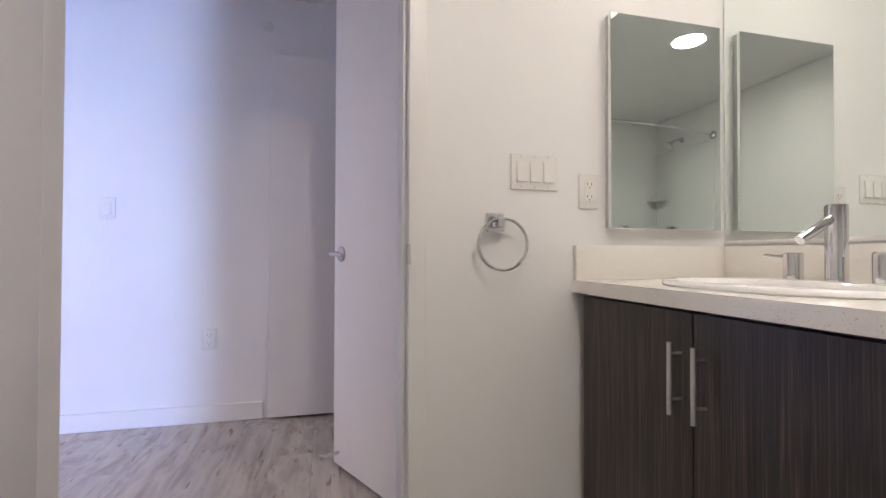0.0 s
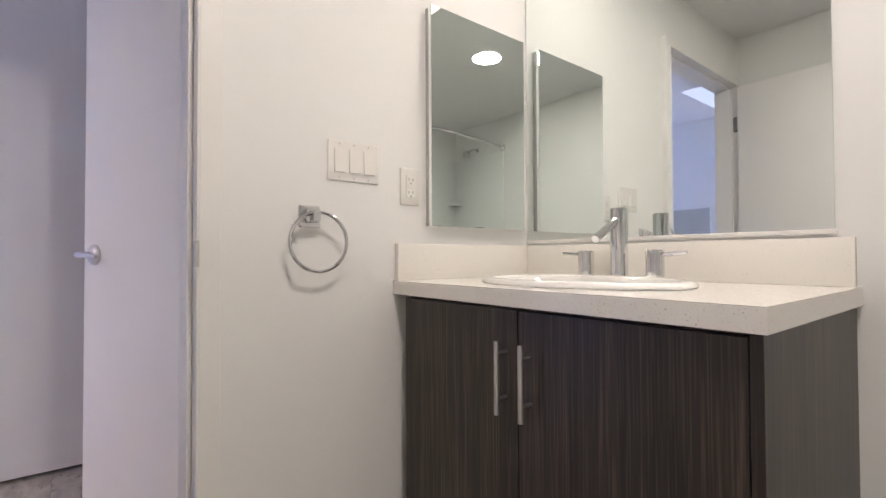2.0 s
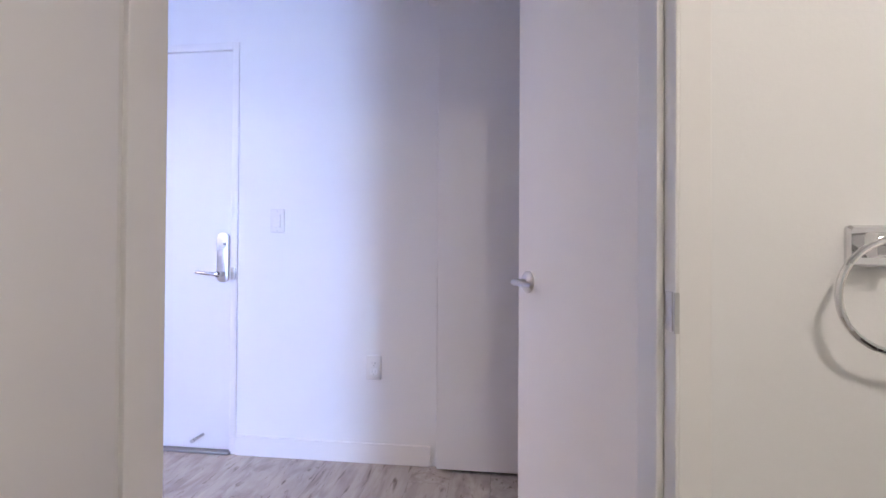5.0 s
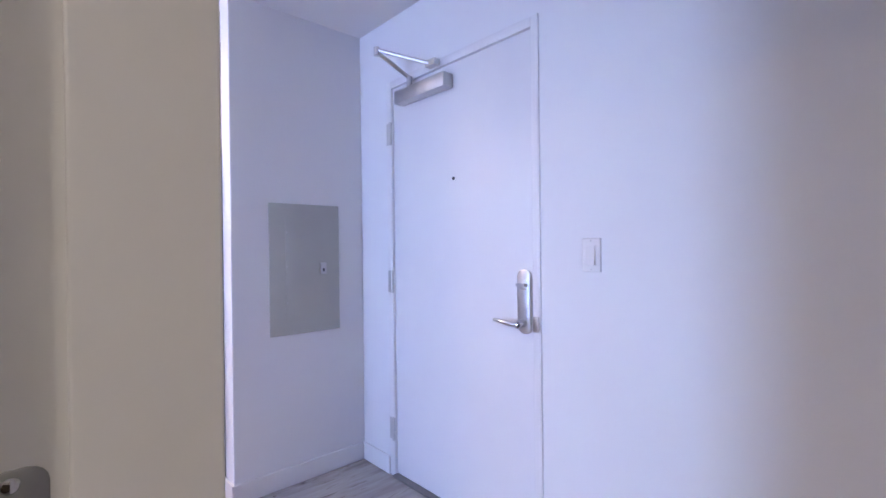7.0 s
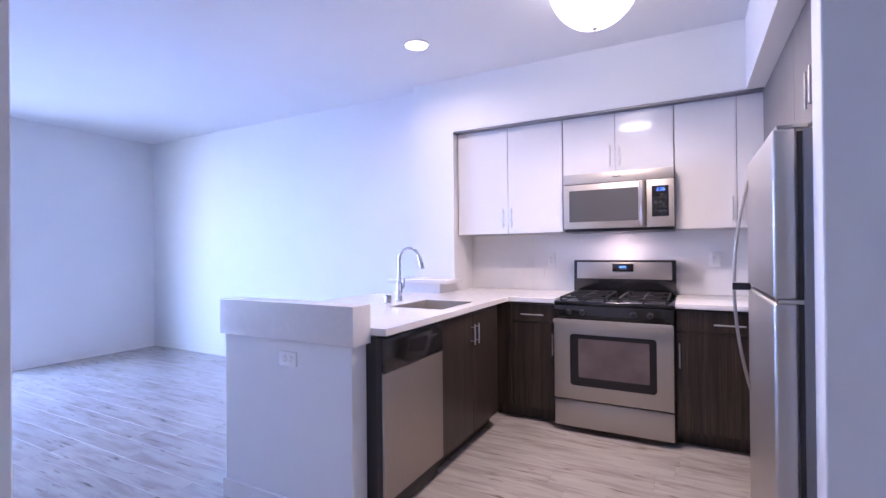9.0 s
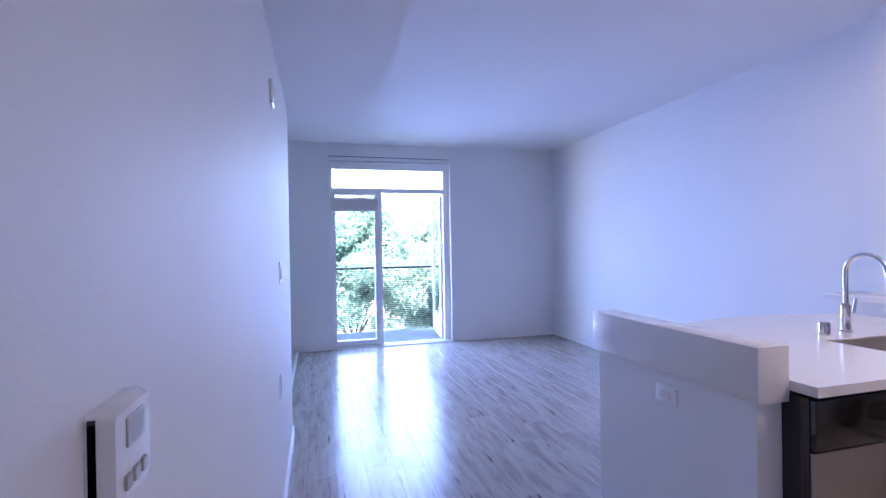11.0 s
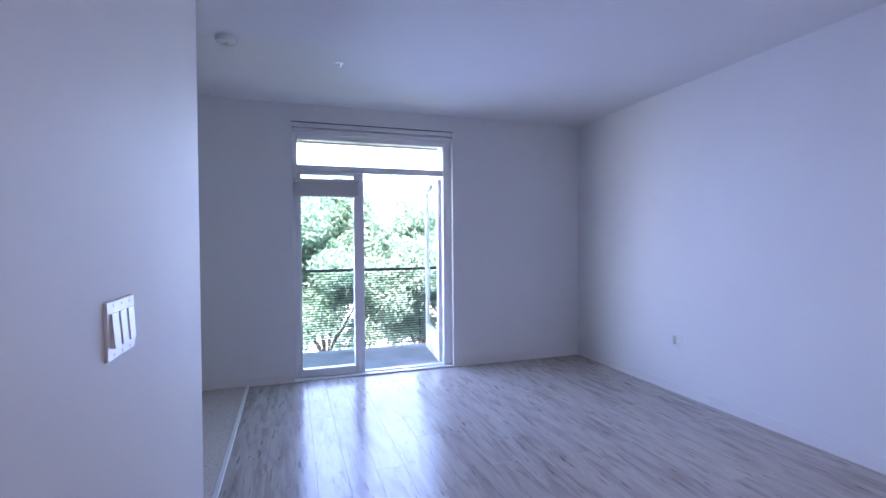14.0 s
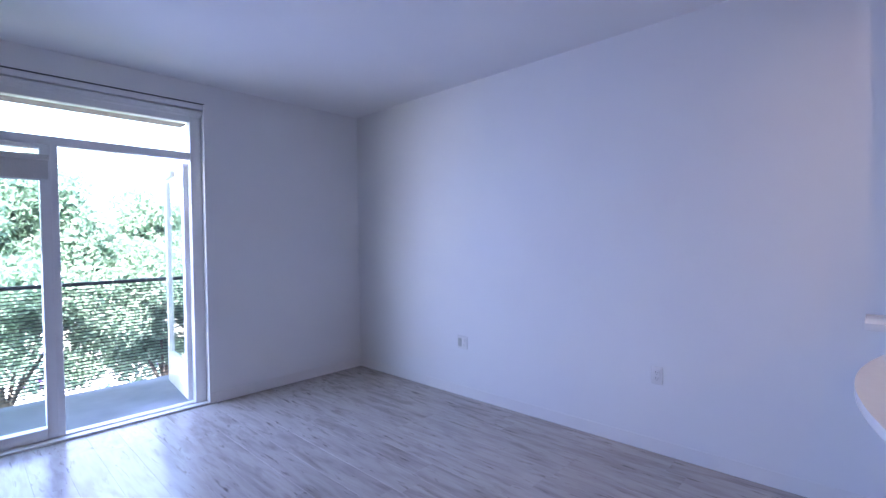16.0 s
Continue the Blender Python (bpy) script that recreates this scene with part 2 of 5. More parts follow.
OVENGLASS = material("dark_oven_glass", (0.018, 0.017, 0.019), 0.16, vary=0.1, specular=0.35)
MWGLASS = material("grey_microwave_screen", (0.085, 0.085, 0.087), 0.5, vary=0.03, specular=0.3)

GLASS = bpy.data.materials.new("window_glass")
GLASS.use_nodes = True
_g = GLASS.node_tree
_g.nodes.remove(_g.nodes["Principled BSDF"])
_t, _s, _m = (_g.nodes.new(k) for k in ("ShaderNodeBsdfTransparent", "ShaderNodeBsdfGlossy", "ShaderNodeMixShader"))
_t.inputs[0].default_value = (0.93, 0.97, 0.96, 1)
_s.inputs["Roughness"].default_value = 0.02
_f, _p, _a = _g.nodes.new("ShaderNodeLayerWeight"), _g.nodes.new("ShaderNodeMath"), _g.nodes.new("ShaderNodeMath")
_f.inputs["Blend"].default_value = 0.5
_p.operation, _a.operation = "POWER", "MULTIPLY_ADD"
_p.inputs[1].default_value = 5.0
_a.inputs[1].default_value, _a.inputs[2].default_value = 0.55, 0.035
_g.links.new(_f.outputs["Facing"], _p.inputs[0])
_g.links.new(_p.outputs[0], _a.inputs[0])
_g.links.new(_a.outputs[0], _m.inputs[0])
_g.links.new(_t.outputs[0], _m.inputs[1])
_g.links.new(_s.outputs[0], _m.inputs[2])
_g.links.new(_m.outputs[0], _g.nodes["Material Output"].inputs[0])


def wood(name, dark, light, axis, rough=0.35, line=0.5):
    """Straight-grained veneer with fine pale lines along axis (0 x, 1 y, 2 z)."""
    mt = bpy.data.materials.new(name)
    mt.use_nodes = True
    nt = mt.node_tree
    p = nt.nodes["Principled BSDF"]
    co = nt.nodes.new("ShaderNodeTexCoord")
    mp = nt.nodes.new("ShaderNodeMapping")
    mp.inputs["Scale"].default_value = [0.35 if i == axis else 1.0 for i in range(3)]
    nt.links.new(co.outputs["Object"], mp.inputs[0])
    fine, broad = nt.nodes.new("ShaderNodeTexNoise"), nt.nodes.new("ShaderNodeTexNoise")
    m2 = nt.nodes.new("ShaderNodeMapping")
    m2.inputs["Scale"].default_value = [0.015 if i == axis else 1.0 for i in range(3)]
    nt.links.new(co.outputs["Object"], m2.inputs[0])
    fine.inputs["Scale"].default_value, fine.inputs["Detail"].default_value = 300, 2
    broad.inputs["Scale"].default_value, broad.inputs["Detail"].default_value = 40, 4
    nt.links.new(m2.outputs[0], fine.inputs["Vector"])
    nt.links.new(m2.outputs[0], broad.inputs["Vector"])
    r1, r2 = nt.nodes.new("ShaderNodeValToRGB"), nt.nodes.new("ShaderNodeValToRGB")
    r1.color_ramp.elements[0].position, r1.color_ramp.elements[1].position = 0.48, 0.80
    r1.color_ramp.elements[0].color, r1.color_ramp.elements[1].color = (*dark, 1), (*light, 1)
    r2.color_ramp.elements[0].position, r2.color_ramp.elements[1].position = 0.35, 0.65
    r2.color_ramp.elements[0].color, r2.color_ramp.elements[1].color = (0.55, 0.55, 0.55, 1), (1.15, 1.1, 1.05, 1)
    nt.links.new(fine.outputs[0], r1.inputs[0])
    nt.links.new(broad.outputs[0], r2.inputs[0])
    mul = nt.nodes.new("ShaderNodeMixRGB")
    mul.blend_type = "MULTIPLY"
    mul.inputs[0].default_value = 1.0
    nt.links.new(r1.outputs[0], mul.inputs[1])
    nt.links.new(r2.outputs[0], mul.inputs[2])
    nt.links.new(mul.outputs[0], p.inputs["Base Color"])
    p.inputs["Roughness"].default_value = rough
    b = nt.nodes.new("ShaderNodeBump")
    b.inputs["Strength"].default_value, b.inputs["Distance"].default_value = 0.15, 0.001
    nt.links.new(fine.outputs[0], b.inputs["Height"])
    nt.links.new(b.outputs[0], p.inputs["Normal"])
    return mt


VENEER = wood("dark_espresso_veneer", (0.027, 0.0215, 0.018), (0.115, 0.086, 0.064), 2)
VENEER_K = wood("dark_espresso_kitchen_veneer", (0.034, 0.026, 0.021), (0.098, 0.073, 0.057), 2)


def plank_material():
    mt = bpy.data.materials.new("grey_oak_plank")
    mt.use_nodes = True
    nt = mt.node_tree
    p = nt.nodes["Principled BSDF"]
    co, info = nt.nodes.new("ShaderNodeTexCoord"), nt.nodes.new("ShaderNodeObjectInfo")
    mul = nt.nodes.new("ShaderNodeMath")
    mul.operation = "MULTIPLY"
    mul.inputs[1].default_value = 61.0
    nt.links.new(info.outputs["Random"], mul.inputs[0])
    add = nt.nodes.new("ShaderNodeVectorMath")
    nt.links.new(co.outputs["Object"], add.inputs[0])
    nt.links.new(mul.outputs[0], add.inputs[1])
    last = None
    for scale, stretch, lo, hi, c0, c1 in ((11.0, (0.24, 1, 1), 0.32, 0.68, (0.42, 0.388, 0.355), (0.455, 0.422, 0.388)),
                                           (40.0, (0.10, 1, 1), 0.30, 0.62, (0.91, 0.90, 0.89), (1.04, 1.04, 1.03)),
                                           (15.0, (0.16, 1.0, 1), 0.46, 0.74, (1.03, 1.03, 1.03), (0.66, 0.64, 0.63)),
                                           (40.0, (0.13, 1.0, 1), 0.60, 0.73, (1.0, 1.0, 1.0), (0.42, 0.39, 0.37))):
        mp, n, r = nt.nodes.new("ShaderNodeMapping"), nt.nodes.new("ShaderNodeTexNoise"), nt.nodes.new("ShaderNodeValToRGB")
        mp.inputs["Scale"].default_value = stretch
        n.inputs["Scale"].default_value, n.inputs["Detail"].default_value, n.inputs["Distortion"].default_value = scale, 8, 0.6
        nt.links.new(add.outputs[0], mp.inputs[0])
        nt.links.new(mp.outputs[0], n.inputs["Vector"])
        nt.links.new(n.outputs[0], r.inputs[0])
        r.color_ramp.elements[0].position, r.color_ramp.elements[1].position = lo, hi
        r.color_ramp.elements[0].color, r.color_ramp.elements[1].color = (*c0, 1), (*c1, 1)
        if last is None:
            last = r.outputs[0]
            first_noise = n
        else:
            mx = nt.nodes.new("ShaderNodeMixRGB")
            mx.blend_type = "MULTIPLY"
            mx.inputs[0].default_value = 1.0
            nt.links.new(last, mx.inputs[1])
            nt.links.new(r.outputs[0], mx.inputs[2])
            last = mx.outputs[0]
            fine = n
    hsv, mr = nt.nodes.new("ShaderNodeHueSaturation"), nt.nodes.new("ShaderNodeMapRange")
    mr.inputs["To Min"].default_value, mr.inputs["To Max"].default_value = 0.95, 1.04
    nt.links.new(info.outputs["Random"], mr.inputs[0])
    nt.links.new(mr.outputs[0], hsv.inputs["Value"])
    nt.links.new(last, hsv.inputs["Color"])
    nt.links.new(hsv.outputs[0], p.inputs["Base Color"])
    rr = nt.nodes.new("ShaderNodeMapRange")
    rr.inputs["To Min"].default_value, rr.inputs["To Max"].default_value = 0.16, 0.27
    p.inputs["Specular IOR Level"].default_value = 0.32
    nt.links.new(first_noise.outputs[0], rr.inputs[0])
    nt.links.new(rr.outputs[0], p.inputs["Roughness"])
    b = nt.nodes.new("ShaderNodeBump")
    b.inputs["Strength"].default_value, b.inputs["Distance"].default_value = 0.10, 0.001
    nt.links.new(fine.outputs[0], b.inputs["Height"])
    nt.links.new(b.outputs[0], p.inputs["Normal"])
    return mt


PLANK = plank_material()

# ---- structure ----
def grid_slab(xs, ys, solid, z0, z1):
    """One slab from the filled cells of a grid."""
    bm = bmesh.new()
    made = {}
    def vert(i, j, k):
        if (i, j, k) not in made:
            made[i, j, k] = bm.verts.new((xs[i], ys[j], (z0, z1)[k]))
        return made[i, j, k]
    for i in range(len(xs) - 1):
        for j in range(len(ys) - 1):
            if not solid(i, j):
                continue
            q = ((i, j), (i + 1, j), (i + 1, j + 1), (i, j + 1))
            bm.faces.new([vert(*p, 1) for p in q])
            bm.faces.new([vert(*p, 0) for p in q[::-1]])
            for (di, dj), (a, b) in (((0, -1), (0, 1)), ((1, 0), (1, 2)), ((0, 1), (2, 3)), ((-1, 0), (3, 0))):
                ni, nj = i + di, j + dj
                if not (0 <= ni < len(xs) - 1 and 0 <= nj < len(ys) - 1 and solid(ni, nj)):
                    bm.faces.new((vert(*q[a], 0), vert(*q[b], 0), vert(*q[b], 1), vert(*q[a], 1)))
    return bm


def holed_wall(x0, x1, ys, zs, *holes):
    """A wall along y from x0 to x1 with openings, given as cells (i, j) of the grid ys, zs."""
    bm = grid_slab(ys, zs, lambda i, j: (i, j) not in holes, x0, x1)
    for v in bm.verts:
        v.co = (v.co.z, v.co.x, v.co.y)
    return bm


H, LOW = 2.81, 2.375            # high and lowered ceiling
XE, XB, XT = 3.161, 1.864, 1.75  # entry wall, hall face and bath face of the bath wall
YS, YN, YL = 0.466, 0.346, 4.163   # living side and bath side of the south wall, long living wall
YK, YF = 4.43, 4.03              # kitchen back wall, face of its soffit
XW = -4.49                       # window wall
JR, JL, DH = -0.675, 0.274, 2.04  # bath door opening

structure("wall_bath_east", holed_wall(XT, XB, (-1.94, JR, JL, YN), (0, DH, H), (1, 0)), WALL,
          "white orange-peel painted wall with the bathroom doorway", "wall")
structure("wall_south", boxes((-1.60, XB, YN, YS, 0, H), (-1.60, -1.48, -2.62, YN, 0, H), bevel=0.008), WALL,
          "white painted partition wall along the living room", "wall")
structure("wall_vanity", boxes((-1.48, XT, -1.94, -1.82, 0, LOW)), WALL, "white painted wall behind the vanity", "wall")
structure("wall_bath_west", boxes((-1.42, -1.30, -1.82, YN, 0, LOW)), WALL, "white painted end wall of the bathroom", "wall")
structure("wall_entry", holed_wall(XE, XE + 0.14, (-1.55, 0.906, 1.80, YK + 0.12), (0, 2.015, H), (1, 0)), WALL, "white painted wall with the entry door", "wall")
# unseen slab, added to close off the opening behind the entry door
structure("entry_backing", boxes((XE + 0.15, XE + 0.2, 0.5, 2.2, 0, H)), WALL, "unseen slab added close behind the closed entry door", "wall")
structure("wall_panel", boxes((2.45, XE, 2.093, 2.21, 0, H), bevel=0.006), WALL, "short white wall carrying the breaker panel", "wall")
structure("wall_kitchen", boxes((-0.14, XE, YK, YK + 0.12, 0, H)), WALL, "white kitchen wall behind the range", "wall")
structure("wall_stub", boxes((-0.14, 0.27, YF, YK, 0, 2.34)), WALL, "short white wall at the end of the cabinets", "wall")
structure("soffit_front", boxes((-0.14, XE, YF, YK, 2.34, H)), WALL, "white dropped soffit above the wall cabinets", "soffit")
structure("soffit_side", boxes((2.45, XE, 2.21, YF, 2.34, H)), WALL, "white dropped soffit above the refrigerator", "soffit")
structure("wall_long", boxes((XW - 0.2, -0.14, YL, YK + 0.12, 0, H)), WALL, "long white living room wall", "wall")
structure("wall_window", holed_wall(XW - 0.2, XW, (-2.62, 0.82, 2.53, YL), (0, 2.635, H), (1, 0)), WALL,
          "white wall with the tall balcony window", "wall")
structure("wall_alcove", boxes((XW, -1.60, -2.74, -2.62, 0, H)), WALL, "white end wall of the carpeted alcove", "wall")
structure("wall_closet", boxes((XB, 1.905, -0.85, -0.73, 0, LOW), (3.13, XE, -0.85, -0.73, 0, LOW), (1.905, 3.13, -0.85, -0.73, 2.05, LOW),
                               (XB, XE, -1.55, -1.45, 0, LOW)), WALL, "white walls round the hall closet", "wall")
structure("ceiling", boxes((XW - 0.2, XE + 0.14, -2.74, YK + 0.12, H, H + 0.15)), CEIL, "flat white ceiling", "ceiling")
structure("ceiling_low", boxes((XB, XE, -1.55, 1.06, LOW, H), (2.45, XE, 1.06, 2.093, LOW, H), (-1.90, XB, YS, 1.06, LOW, H)), CEIL,
          "lowered white ceiling over the hall", "ceiling")
structure("ceiling_bath", boxes((-1.48, XT, -1.94, YN, LOW, LOW + 0.1)), CEIL, "white bathroom ceiling", "ceiling")
structure("floor_bath", boxes((-1.42, XB, -1.94, YN, -0.1, -0.002)), material("bath_vinyl", (0.40, 0.37, 0.34), 0.35, vary=0.1, scale=5), "grey bathroom floor", "floor")
structure("carpet", boxes((XW, -1.60, -2.62, 0.372, -0.1, 0.008)), CARPET, "beige looped carpet in the alcove", "carpet")


def trim(name, *rows, label="white painted baseboard"):
    return structure(name, boxes(*rows, bevel=0.003), TRIM, label, "baseboard")


B = 0.095
trim("baseboard_hall", (XE - 0.013, XE, -0.10, 0.872, 0, B), (XE - 0.013, XE, 1.840, 2.093, 0, B), (2.45, XE - 0.013, 2.08, 2.093, 0, B), (2.437, 2.45, 2.08, 2.21, 0, B))
trim("baseboard_south", (-1.60, XB + 0.012, YS, YS + 0.012, 0, B), (XB, XB + 0.012, JL + 0.05, YS, 0, B))
trim("baseboard_long", (XW, -0.14, YL - 0.006, YL, 0, B))
trim("baseboard_window", (XW, XW + 0.006, 2.53, YL - 0.006, 0, B), (XW, XW + 0.006, -2.62, 0.82, 0.0, B))
trim("baseboard_bath", (XT - 0.012, XT, -1.19, JR - 0.05, 0, B), label="white painted bathroom baseboard")
trim("transition_strip", (XW, -1.60, 0.368, 0.398, 0, 0.014), label="pale metal strip between carpet and planks")

# bath door frame: lining, stops, casing
RB = 0.006                      # face of the rabbet, the stop stands proud of it
frame_bath = structure("door_frame_bath", boxes(
    (XT - 0.030, XB + 0.002, JR, JR + RB, 0, DH - RB), (XT - 0.030, XB + 0.002, JL - RB, JL, 0, DH - RB), (XT - 0.030, XB + 0.002, JR, JL, DH - RB, DH),
    (XT + 0.015, XB + 0.001, JR + RB, JR + 0.018, 0, DH - 0.018), (XT + 0.015, XB + 0.001, JL - 0.018, JL - RB, 0, DH - 0.018), (XT + 0.015, XB + 0.001, JR + RB, JL - RB, DH - 0.018, DH - RB),
    (XT - 0.027, XT, JR - 0.046, JR, 0, DH + 0.044), (XT - 0.016, XT, JL, JL + 0.046, 0, DH + 0.044), (XT - 0.016, XT, JR, JL, DH, DH + 0.044),
    bevel=0.002), TRIM, "white painted wooden door frame of the bathroom", "door frame")
bm = bmesh.new()
plate(bm, "y", JR + RB, 0.002, XT - 0.022, XT + 0.008, 0.885, 0.945, r=0.004)
box(bm, XT - 0.0325, XT - 0.0295, JR + 0.001, JR + 0.008, 0.885, 0.945)
strike = part("strike_plate", bm, SATIN, frame_bath, "satin nickel strike plate")
for z in (0.25, 0.991, 1.78):
    bm = bmesh.new()
    plate(bm, "y", JL - RB, -0.002, XT - 0.029, XT + 0.005, z - 0.052, z + 0.052, r=0.012)
    hp = part("hinge_leaf", bm, material("brushed_dark_nickel", (0.34, 0.34, 0.33), 0.35, 1.0) if z == 0.25 else bpy.data.materials["brushed_dark_nickel"], frame_bath, "grey steel hinge leaf")
    for dx, dz in ((0.014, 0.042), (0.026, 0.0), (0.014, -0.042)):
        bm = bmesh.new()
        lathe(bm, (XT - 0.029 + dx, JL - RB - 0.002, z + dz), (0, -1, 0), [(0.0055, 0), (0.0045, 0.0012), (0.002, 0.0016)], 12)
        part("screw", bm, CHROME, hp)


def lever_set(parent, at, normal, along, mat=SATIN):
    """A round rose with a curved lever."""
    at, nrm, al = Vector(at), Vector(normal).normalized(), Vector(along).normalized()
    bm = bmesh.new()
    lathe(bm, at, nrm, [(0.033, 0), (0.033, 0.005), (0.026, 0.012), (0.012, 0.016)], 24)
    rose = part("rose", bm, mat, parent)
    bm = bmesh.new()
    p0 = at + nrm * 0.012
    pts = [p0, p0 + nrm * 0.030, p0 + nrm * 0.042 + al * 0.012, p0 + nrm * 0.045 + al * 0.04, p0 + nrm * 0.043 + al * 0.075 + Vector((0, 0, -0.003)), p0 + nrm * 0.040 + al * 0.105 + Vector((0, 0, -0.007))]
    tube(bm, pts, [0.010, 0.010, 0.010, 0.009, 0.008, 0.006], 12)
    part("lever", bm, mat, parent)


# bathroom door, standing open square to its frame
bath_door = thing("door_bath", (1.28, 0.24, 0), "white flush bathroom door standing wide open into the bathroom", "door", kind="structure")
part("leaf", boxes((0.812, 1.717, 0.231, 0.266, 0.012, 2.02), bevel=0.002), DOOR, bath_door)
lever_set(bath_door, (0.875, 0.231, 0.915), (0, -1, 0), (1, 0, 0))
for z in (0.25, 0.991, 1.78):
    bm = bmesh.new()
    cyl(bm, (1.7235, 0.2605, z - 0.052), (1.7235, 0.2605, z + 0.052), 0.0042, 10)
    part("hinge_knuckle", bm, SATIN, bath_door)

# entry door
entry = thing("door_entry", (XE, 1.35, 0), "white painted entry door, closed, with closer and lock", "door", kind="structure")
leaf_e = part("leaf", boxes((XE + 0.010, XE + 0.055, 0.9095, 1.7965, 0.016, 2.0115), bevel=0.001), DOOR, entry)
frame_e = part("frame_jamb", boxes((XE - 0.005, XE + 0.075, 0.874, 0.9085, 0, 2.050), bevel=0.002), TRIM, entry)
part("frame_jamb", boxes((XE - 0.005, XE + 0.075, 1.7975, 1.838, 0, 2.050), bevel=0.002), TRIM, entry)
part("frame_head", boxes((XE - 0.005, XE + 0.075, 0.909, 1.797, 2.0125, 2.050), bevel=0.002), TRIM, entry)
for row in ((0.909, 0.915, 0, 2.011), (1.785, 1.797, 0, 2.011), (0.9155, 1.7845, 1.999, 2.011)):
    part("door_seal", boxes((XE + 0.058, XE + 0.075, *row), bevel=0.001), TRIM, entry)
part("threshold", boxes((XE - 0.02, XE + 0.10, 0.900, 1.800, 0.0, 0.014), bevel=0.003), material("dark_bronze_threshold", (0.27, 0.25, 0.23), 0.45, 0.6), entry, "dark metal threshold")
for z in (0.248, 1.013, 1.778):
    bm = bmesh.new()
    box(bm, XE - 0.0075, XE - 0.0050, 1.803, 1.836, z - 0.056, z + 0.056)
    cyl(bm, (XE - 0.010, 1.799, z - 0.058), (XE - 0.010, 1.799, z + 0.058), 0.0075, 12)
    part("hinge", bm, SATIN, entry, "satin nickel butt hinge")
bm = bmesh.new()
lathe(bm, (XE + 0.010, 1.349, 1.496), (-1, 0, 0), [(0.008, 0), (0.008, 0.003), (0.006, 0.005), (0.003, 0.005)], 16)
part("peephole", bm, GASKET, entry, "small brass peephole")
closer = part("closer", boxes((XE - 0.050, XE + 0.010, 1.345, 1.710, 1.900, 1.965), bevel=0.006), SATIN, entry, "satin grey door closer")
EL = (XE - 0.181, 1.665, 2.112)
bm = bmesh.new()
cyl(bm, (XE - 0.022, 1.62, 1.965), (XE - 0.022, 1.62, 2.020), 0.014)
tube(bm, [(XE - 0.022, 1.62, 2.015), EL], 0.010, 8)
cyl(bm, (EL[0], EL[1], EL[2] - 0.018), (EL[0], EL[1], EL[2] + 0.020), 0.014)
part("arm", bm, SATIN, closer)
bm = bmesh.new()
tube(bm, [(EL[0], EL[1], EL[2] + 0.010), (XE - 0.035, 1.45, 2.030)], 0.009, 8)
box(bm, XE - 0.045, XE - 0.012, 1.41, 1.475, 2.016, 2.044)
part("forearm", bm, SATIN, closer)
bm = bmesh.new()
plate(bm, "x", XE + 0.010, -0.012, 0.921, 0.990, 0.850, 1.098, r=0.032, n=8)
esc = part("lock_plate", bm, SATIN, entry, "satin steel lock plate")
bm = bmesh.new()
lathe(bm, (XE - 0.002, 0.9555, 1.040), (-1, 0, 0), [(0.020, 0), (0.020, 0.004), (0.012, 0.006)], 20)
box(bm, XE - 0.026, XE - 0.006, 0.936, 0.975, 1.034, 1.046)
part("thumb_turn", bm, SATIN, esc)
bm = bmesh.new()
cyl(bm, (XE - 0.002, 0.9555, 0.892), (XE - 0.045, 0.9555, 0.892), 0.015)
tube(bm, [(XE - 0.045, 0.950, 0.892), (XE - 0.053, 0.975, 0.893), (XE - 0.052, 1.02, 0.896), (XE - 0.048, 1.065, 0.900)], [0.012, 0.011, 0.010, 0.008], 12)
part("lever", bm, CHROME, esc)
bm = bmesh.new()
plate(bm, "x", XE - 0.012, -0.002, 0.878, 0.904, 0.865, 0.925, r=0.004)
part("strike_plate", bm, SATIN, frame_e)
bm = bmesh.new()
tube(bm, [(XE + 0.01 - 0.075 * k / 40, 1.055 + 0.007 * math.cos(k * 1.57), 0.085 + 0.007 * math.sin(k * 1.57)) for k in range(41)], 0.002, 5)
cyl(bm, (XE - 0.065, 1.055, 0.085), (XE - 0.080, 1.055, 0.085), 0.009)
part("door_stop", bm, SATIN, entry, "spring door stop with white tip")


